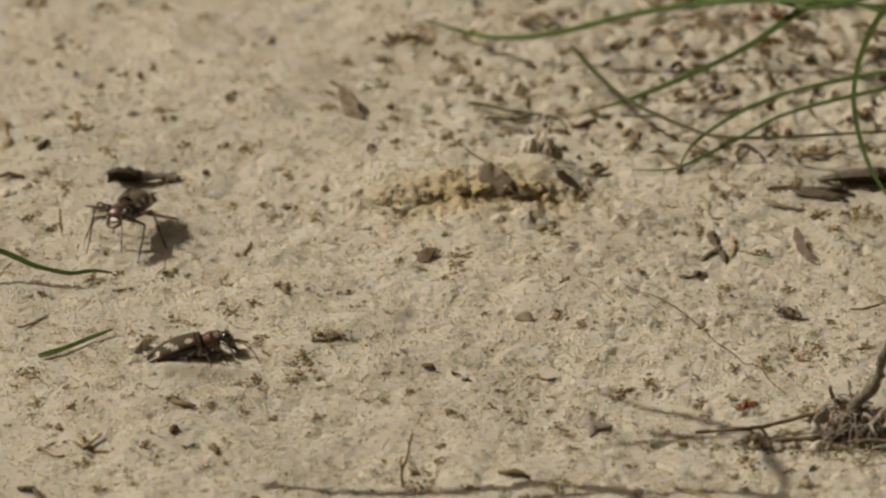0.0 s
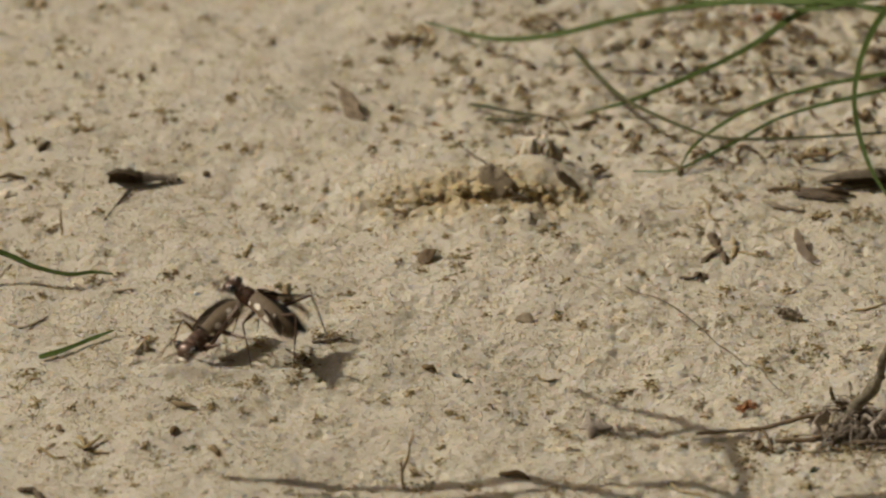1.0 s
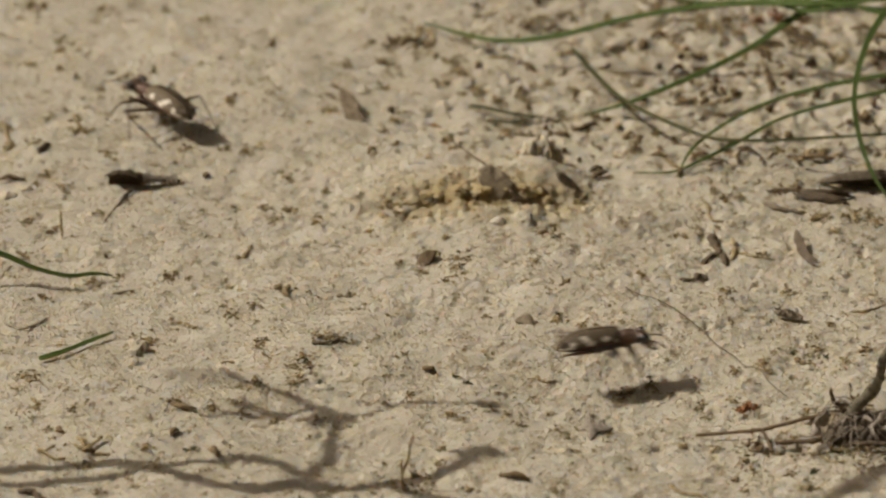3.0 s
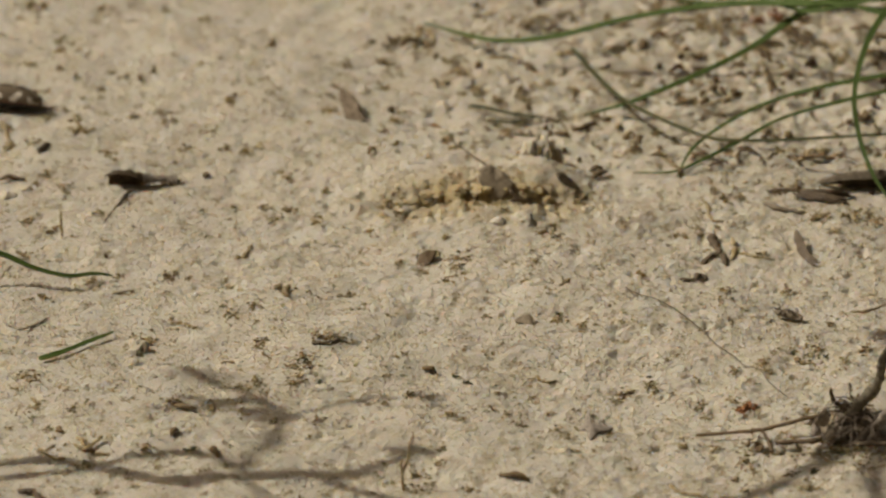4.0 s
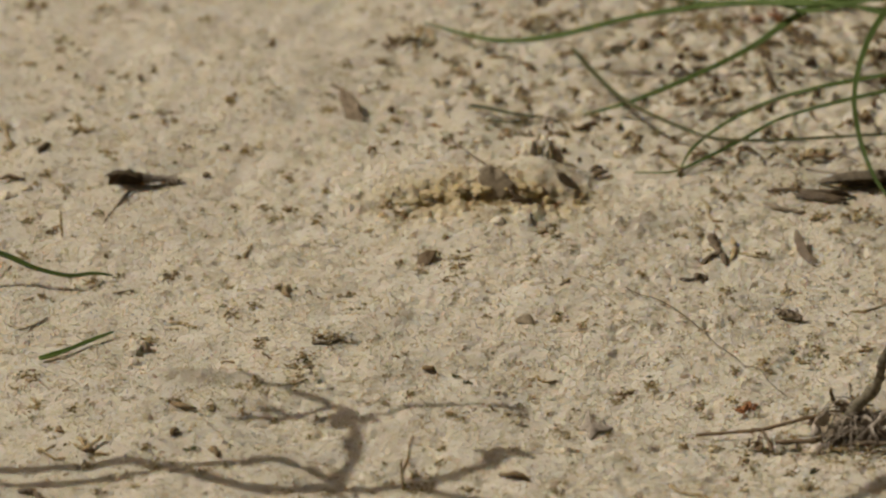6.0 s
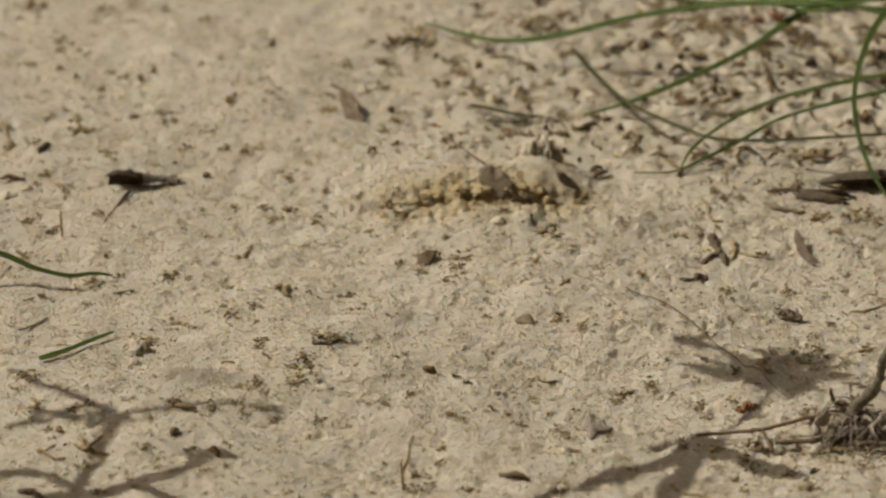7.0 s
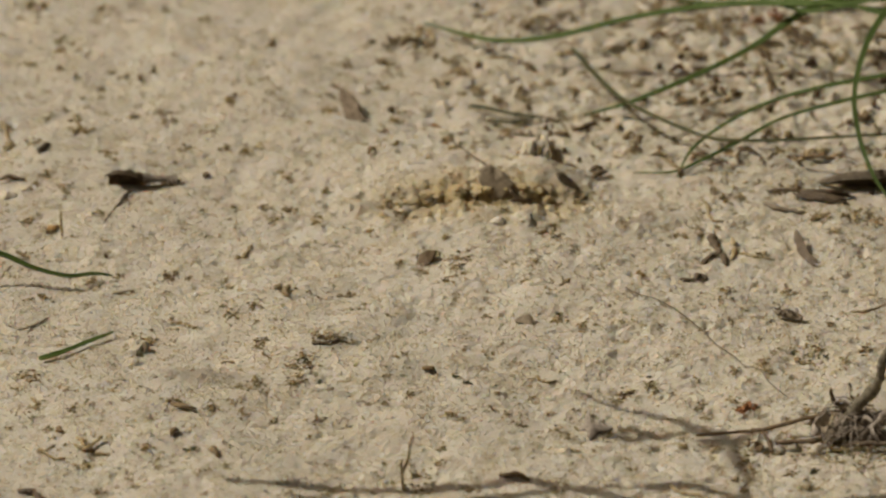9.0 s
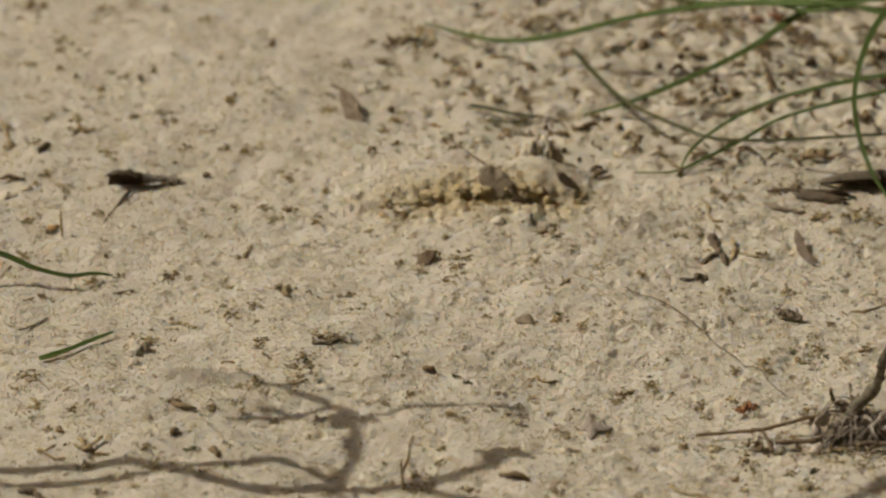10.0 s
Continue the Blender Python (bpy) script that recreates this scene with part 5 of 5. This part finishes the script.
        x, z = rng.uniform(2.9, 4.9), rng.uniform(-0.7, 0.75)
        y = s * (1.5 - 0.30 * max(0, x - 3.4)) * (1 - 0.3 * z * z)
        tube(bm, [(x, y, z), (x + 0.25, y + s * 0.22, z - 0.12)], [0.05, 0.02], 4)
    for k in range(60):
        a, x = rng.uniform(0.0, 3.14), rng.choice((0.35, 2.35)) + rng.gauss(0, 0.25)
        y, z = 1.25 * math.cos(a), 1.18 * math.sin(a) - 0.05
        tube(bm, [(x, y * 0.98, z * 0.98), (x + 0.12, y * 1.12, z * 1.12)], [0.035, 0.012], 4)
    part("face_hair", bm, CREAM, head, "short white hairs on the face")
    bm = bmesh.new()
    loft(bm, [(4.5, 0.7, 0.05, -0.5), (5.1, 0.66, -0.12, -0.62), (5.4, 0.4, -0.36, -0.62)])
    part("labrum", bm, CREAM, head, "cream upper lip")
    bm = bmesh.new()
    rng = random.Random(9)
    for k in range(150):
        s = rng.choice((1, -1))
        x, z = rng.uniform(-3.5, 2.2), rng.uniform(-1.5, -0.5)
        y = s * (1.5 if x > 0 else 2.2) * (1 - 0.25 * max(0, -z - 0.8))
        tube(bm, [(x, y, z), (x - 0.25, y + s * 0.3, z - 0.2)], [0.02, 0.008], 4)
    part("bristles", bm, CREAM, root, "short pale bristles along the flank")
    for s in (1, -1):
        def membrane(u, v):
            w = 2.9 * math.sin(math.pi * (0.06 + 0.9 * u)) ** 0.7
            return (-8.2 * u, s * (0.25 - w * v * 0.55 + 0.3 * u), 0.10 * math.sin(v * 9) - 0.12 * u * u)
        bm = bmesh.new()
        grid_shell(bm, membrane, 18, 10)
        bmesh.ops.solidify(bm, geom=bm.faces[:], thickness=0.03 * MM)
        wings[s] = part("hind_wing", bm, WINGSKIN, root, "folded thin brownish flight wing")
    legs = {"wings": (wings, cases), "head": head}
    for kind, s in LEGS:
        legs[kind, s] = leg_mesh(kind, root)
    return root, legs


def body_pose(x, y, z, yaw, pitch, roll=0):
    return Matrix.Translation((x * MM, y * MM, z * MM)) @ Euler((radians(roll), radians(-pitch), radians(yaw))).to_matrix().to_4x4()


STAND = {("fore", 1): (5.4, 3.9), ("fore", -1): (5.6, -4.1), ("mid", 1): (-0.2, 6.0), ("mid", -1): (0.6, -6.2), ("hind", 1): (-8.2, 5.0), ("hind", -1): (-8.5, -4.8)}
STILT = {("fore", 1): (1.9, 4.5), ("fore", -1): (2.8, -1.9), ("mid", 1): (-1.0, 3.4), ("mid", -1): (2.7, -5.6), ("hind", 1): (-11.7, 2.2), ("hind", -1): (-11.5, -1.0)}
WIDE = {("fore", 1): (4.3, 6.2), ("fore", -1): (5.6, -4.1), ("mid", 1): (2.4, 7.6), ("mid", -1): (0.6, -6.2), ("hind", 1): (-7.0, 6.0), ("hind", -1): (-8.5, -4.8)}
CROUCH = {("fore", 1): (7.2, 3.4), ("fore", -1): (3.2, -3.6), ("mid", 1): (-0.5, 6.0), ("mid", -1): (1.2, -5.4), ("hind", 1): (-9.0, 7.0), ("hind", -1): (-9.6, -7.2)}


def leg_pose(kind, s, foot, lift):
    """Two-bone reach from the hip to the foot, the knee bent up and outwards: the poses of the leg and of its lower part."""
    hip = Vector(HIP[kind])
    hip.y *= s
    f, g = FEMUR[kind], SHANK[kind]
    d = Vector(foot) - hip
    dist = min(max(d.length, abs(f - g) + 0.6), f + g - 0.15)
    d.normalize()
    pole = Vector((lift[0], s * lift[1], lift[2])) if kind == "hind" else Vector((0.3, s * 1.0, 0.12))
    pole = (pole - d * pole.dot(d)).normalized()
    ca = (f * f + dist * dist - g * g) / (2 * f * dist)
    sa = math.sqrt(max(0, 1 - ca * ca))
    knee = hip + (d * ca + pole * sa) * f
    foot = hip + d * dist
    ax = (knee - hip).normalized()
    ay = pole.cross(d).normalized()
    az = ax.cross(ay)
    m = Matrix((ax, ay, az)).transposed().to_4x4()
    m.translation = hip * MM
    low = (foot - knee).normalized()
    ang = math.atan2(-low.dot(az), low.dot(ax))
    return m, Matrix.Translation((f * MM, 0, 0)) @ Euler((0, ang, 0)).to_matrix().to_4x4()


def act(root, legs, rows, flight, nods):
    """flight: seconds, how far the wing cases and wings are open, the wing beat. rows: seconds, x, y, z of the body, ground height below it, yaw, pitch, roll, stance, swing of the stride."""
    bodies, leg_rows = [], {k: ([], []) for k in LEGS}
    for t, x, y, z, tall, yaw, pitch, roll, stance, stride in rows:
        bodies.append((t, body_pose(x, y, z, yaw, pitch, roll)))
        tip = Euler((radians(roll), radians(-pitch), 0)).to_matrix().inverted()
        for k, (kind, s) in enumerate(LEGS):
            fx, fy = stance[kind, s]
            swing = stride * (1 if (k in (0, 3, 4)) else -1)
            foot = tip @ Vector((fx + swing, fy, -tall))
            a, b = leg_pose(kind, s, foot, (-1.0, 0.7, 1.3) if tall > 5.6 else (-0.3, 1.6, -0.2) if tall > 3 else (-1.0, 0.9, -0.25))
            leg_rows[kind, s][0].append((t, a))
            leg_rows[kind, s][1].append((t, b))
    walk(root, bodies)
    neck = Matrix.Translation((2.4 * MM, 0, 0.3 * MM))
    walk(legs["head"], [(t, neck @ Euler((0, radians(nod), 0)).to_matrix().to_4x4() @ neck.inverted()) for t, nod in nods])
    wings, cases = legs["wings"]
    for s in (1, -1):
        walk(wings[s], [(t, Matrix.Translation((-0.3 * MM, s * 1.0 * MM, 1.0 * MM)) @ Euler((radians(s * flap), 0, radians(-s * 1.9 * opened))).to_matrix().to_4x4())
                        for t, opened, flap in flight])
        walk(cases[s], [(t, Euler((radians(-s * opened * 0.5), 0, radians(-s * 0.9 * opened))).to_matrix().to_4x4()) for t, opened, flap in flight])
    for k, (up, low) in leg_rows.items():
        walk(legs[k][0], up)
        walk(legs[k][1], low)


beetle_a, legs_a = tiger_beetle("brown tiger beetle with cream marks running on sand")
beetle_b, legs_b = tiger_beetle("brown tiger beetle with cream marks standing high on long legs")


def ochre_flake():
    bm = bmesh.new()
    flake(bm, (0, 0, 0.2), 0.95, 8, 0.18, 0.25)
    return tagged(part("ochre_flake", bm, OCHRE), "small ochre dry plant flake on sand", "plant flake")


blown = ochre_flake()


def motions():
    act(beetle_a, legs_a, [
        (0.0, -45.93, 1.80, 5.36, 5.5, -110, 13, 0, STAND, 0), (0.55, -45.93, 1.80, 5.36, 5.5, -110, 13, 0, STAND, 0),
        (0.6, -45.73, 2.8, 4.8, 5.0, -98, 8, 0, STAND, 0.5), (0.7, -42.54, -10.09, 6.77, 6.5, -60, 0, 0, STAND, 1.5),
        (0.75, -36.50, -28.78, 8.19, 7, 15, 10, 0, STAND, -1), (0.8, -30.70, -36.18, 8.49, 8, 95, 24, 0, STAND, 1),
        (0.9, -27.86, -38.16, 9.07, 8, 150, 28, 0, STAND, -1), (0.95, -27.47, -37.38, 9.59, 8, 158, 46, 0, STAND, 0), (1.0, -26.50, -38.19, 9.62, 7.5, 164, 25, 0, STAND, 1),
        (1.05, -23.73, -41.36, 9.18, 7.5, 160, 2, 0, STAND, 0),
        (1.1, -17.79, -45.94, 8.19, 7, 152, 14, 0, STAND, -1), (1.2, 4.83, -50.56, 5.75, 6, 150, 15, 0, STAND, 1),
        (1.3, 15.96, -47.75, 4.84, 6, 165, 10, 0, STAND, -1), (1.36, 24.40, -32.32, 5.86, 6, 150, 12, 0, STAND, 0), (1.4, 23.28, -22.04, 6.62, 6, 146, 12, 0, STAND, 1),
        (1.5, 6.89, -1.23, 6.82, 5.8, 146, 10, 0, STAND, -1), (1.6, -0.98, -3.7, 6.15, 5.8, 160, 12, 0, WIDE, 1),
        (1.7, -3.44, -3.7, 5.8, 5.9, 165, 13, 0, WIDE, 0), (1.8, -3.94, -3.6, 5.75, 5.9, 165, 13, 0, WIDE, 0),
        (2.12, -3.94, -3.6, 5.75, 5.9, 165, 13, 0, WIDE, 0), (2.2, -17.28, 9.19, 4.47, 5.2, 150, 10, 0, STAND, 1.5),
        (2.3, -31.68, 25.36, 4.68, 5.2, 128, 8, 0, STAND, -1.5), (2.4, -38.74, 39.79, 5.29, 5.2, 115, 6, 0, STAND, 1),
        (2.5, -39.80, 41.53, 5.34, 5.2, 112, 6, 0, STAND, 0), (2.75, -39.80, 41.53, 5.34, 5.2, 112, 6, 0, STAND, 0),
        (3.0, -43.49, 43.55, 5.18, 5.0, 135, 6, 0, STAND, 1), (3.2, -51.15, 44.74, 4.93, 4.6, 160, 7, 0, STAND, -1),
        (3.45, -60.51, 45.35, 4.19, 3.6, 178, 8, 0, STAND, 1), (3.7, -68.5, 48.26, 2.90, 2.3, 184, 7, 0, CROUCH, 0),
        (4.05, -68.7, 48.27, 2.89, 2.3, 184, 7, 0, CROUCH, 0), (4.12, -71.62, 46.90, 3.32, 3.0, 182, 8, 0, STAND, 1),
        (4.2, -87.02, 49.14, 3.44, 4.4, 182, 6, 0, STAND, -1), (4.5, -114.01, 46.91, 4.43, 4.4, 182, 6, 0, STAND, 0),
        (10.0, -114.01, 46.91, 4.43, 4.4, 182, 6, 0, STAND, 0)],
        [(0.0, 0, 0), (0.62, 0, 0), (0.72, 30, 20), (0.85, 34, -25), (0.95, 22, 40), (1.02, 24, -35), (1.1, 26, 40), (1.2, 36, -25), (1.3, 30, 30), (1.4, 10, -10), (1.5, 4, 0), (1.6, 0, 0), (2.14, 0, 0),
         (2.2, 16, 15), (2.3, 0, 0), (10.0, 0, 0)],
        [(0.0, 12), (0.6, 12), (0.8, 0), (10.0, 0)])
    act(beetle_b, legs_b, [
        (0.0, -34.06, -36.18, 1.80, 1.9, 8, 17, -20, CROUCH, 0), (0.52, -34.06, -36.18, 1.80, 1.9, 8, 17, -20, CROUCH, 0),
        (0.6, -30.56, -37.62, 3.51, 3.5, -5, 10, 0, STAND, 1), (0.65, -28.69, -38.63, 5.05, 5.0, -60, 10, 0, STAND, -1),
        (0.7, -27.98, -37.93, 5.07, 5.0, -98, 10, 0, STAND, 0), (0.8, -30.66, -39.97, 4.10, 4.0, -165, 4, 0, STAND, 1),
        (0.9, -34.75, -36.38, 3.45, 3.5, -165, -10, 0, STAND, 0), (1.0, -34.08, -37.45, 3.78, 3.8, -128, -16, 0, STAND, -1),
        (1.05, -31.88, -38.94, 5.02, 5.0, -88, -5, 0, STAND, 1), (1.1, -27.00, -42.46, 6.71, 6.0, -70, 5, 0, STAND, -1),
        (1.2, -8.54, -51.86, 6.64, 6.5, -58, 5, 0, STAND, 1), (1.3, -2.86, -46.75, 7.17, 7.0, 18, 12, 0, STAND, -1),
        (1.4, 11.9, -45.4, 7.0, 8.0, 32, 8, 0, STILT, 1), (1.5, 13.4, -46.8, 7.7, 8.8, 36, 8, 0, STILT, 0),
        (1.6, 14.6, -46.2, 7.95, 9.1, 28, 8, 0, STILT, -0.5), (1.7, 17.9, -45.7, 7.9, 9.1, 10, 6, 0, STILT, 1),
        (1.8, 21.35, -46.15, 7.92, 9.1, 9, 6, 0, STILT, 0), (2.9, 21.5, -46.5, 7.92, 9.1, 9, 6, 0, STILT, 0),
        (3.05, 29.13, -43.61, 6.37, 7.0, 4, 5, 0, STAND, 1.5), (3.2, 42.61, -44.99, 6.86, 6.5, 2, 5, 0, STAND, -1.5),
        (3.35, 58.54, -44.32, 6.71, 6.5, 4, 5, 0, STAND, 1.5), (3.5, 74.46, -44.04, 6.93, 6.5, 4, 5, 0, STAND, -1.5),
        (3.7, 93.74, -41.47, 6.23, 5.5, 4, 6, 0, STAND, 0), (10.0, 93.74, -41.47, 6.23, 5.5, 4, 6, 0, STAND, 0)],
        [(0.0, 0, 0), (1.05, 0, 0), (1.15, 25, 20), (1.25, 20, -20), (1.35, 0, 0), (10.0, 0, 0)],
        [(0.0, 34), (0.52, 34), (0.65, 5), (1.8, 20), (10.0, 20)])
    lie = gz(-57.0, 8.3)
    walk(blown, [(t, pose(fx * MM, fy * MM, (lie + h) * MM, 8, a, a * 0.5)) for t, fx, fy, h, a in (
        (0.0, -110, 20, 3, 240), (6.9, -110, 20, 3, 240), (7.0, -95, 16, 9, 200), (7.1, -76, 12, 7, 130), (7.2, -59, 8.6, 1.2, 50), (7.3, -57.2, 8.3, 0.0, 0), (10.0, -57.2, 8.3, 0.0, 0))])
    x, y, z = (c * MM for c in PIVOT)
    walk(branch, [(t, pose(x, y, z, a, b, 0)) for t, a, b in (
        (0.0, -0.93, -8.82), (0.2, -0.78, -8.43), (0.4, -0.74, -7.44), (0.6, -0.21, -5.33), (0.8, -0.10, -5.94), (1.0, -0.60, -7.95), (1.2, -0.60, -7.50),
        (1.4, -0.08, -5.21), (1.5, -0.07, -3.92), (1.6, 0.12, -1.25), (1.8, 0.07, -0.20), (2.0, -0.04, -0.34), (2.2, -0.09, -0.78), (2.4, -0.04, -0.34),
        (2.5, -0.06, -0.02), (2.6, 0.26, 1.57), (2.7, 0.36, 1.93), (2.9, 0.07, 0.84), (3.2, 0.03, -0.89), (3.5, 0.03, -1.46), (3.8, 0.08, -2.05),
        (3.9, 0.05, -0.79), (4.0, 0.30, 1.39), (4.1, 0.20, 2.43), (4.2, 0.10, 2.43), (4.3, 0.07, 1.84), (4.4, 0.16, -0.67), (4.5, 0.38, -2.68),
        (4.6, -0.01, -4.08), (4.7, -0.19, -4.68), (4.8, 0.11, -1.44), (4.9, 0.26, 1.13), (5.0, -0.28, 2.95), (5.1, -0.45, 4.10), (5.2, -0.32, 3.85),
        (5.3, -0.34, 3.05), (5.4, 0.02, 1.82), (5.5, -0.22, 0.22), (5.7, 0.09, -1.52), (6.0, 0.02, -0.33), (6.3, 0.01, 0.82), (6.6, -0.17, 2.11),
        (6.8, -0.31, 3.05), (6.9, -0.43, 4.00), (7.0, -0.60, 4.45), (7.1, -0.55, 4.30), (7.2, -0.37, 3.95), (7.3, -0.33, 3.05), (7.4, -0.12, 1.74),
        (7.5, -0.19, 0.85), (7.6, -0.09, 0.63), (7.8, -0.08, 1.20), (8.0, 0.04, 1.30), (8.2, 0.03, 1.12), (8.4, -0.07, -0.32), (8.5, -0.07, -1.49),
        (8.6, -0.28, -4.19), (8.8, -0.65, -7.51), (9.0, -0.62, -8.01), (9.2, -0.12, -4.08), (9.3, 0.18, -3.33), (9.4, 0.12, -2.38), (9.6, 0.10, -2.08),
        (9.8, 0.04, -1.61), (10.0, -0.00, -0.33))])


motions()
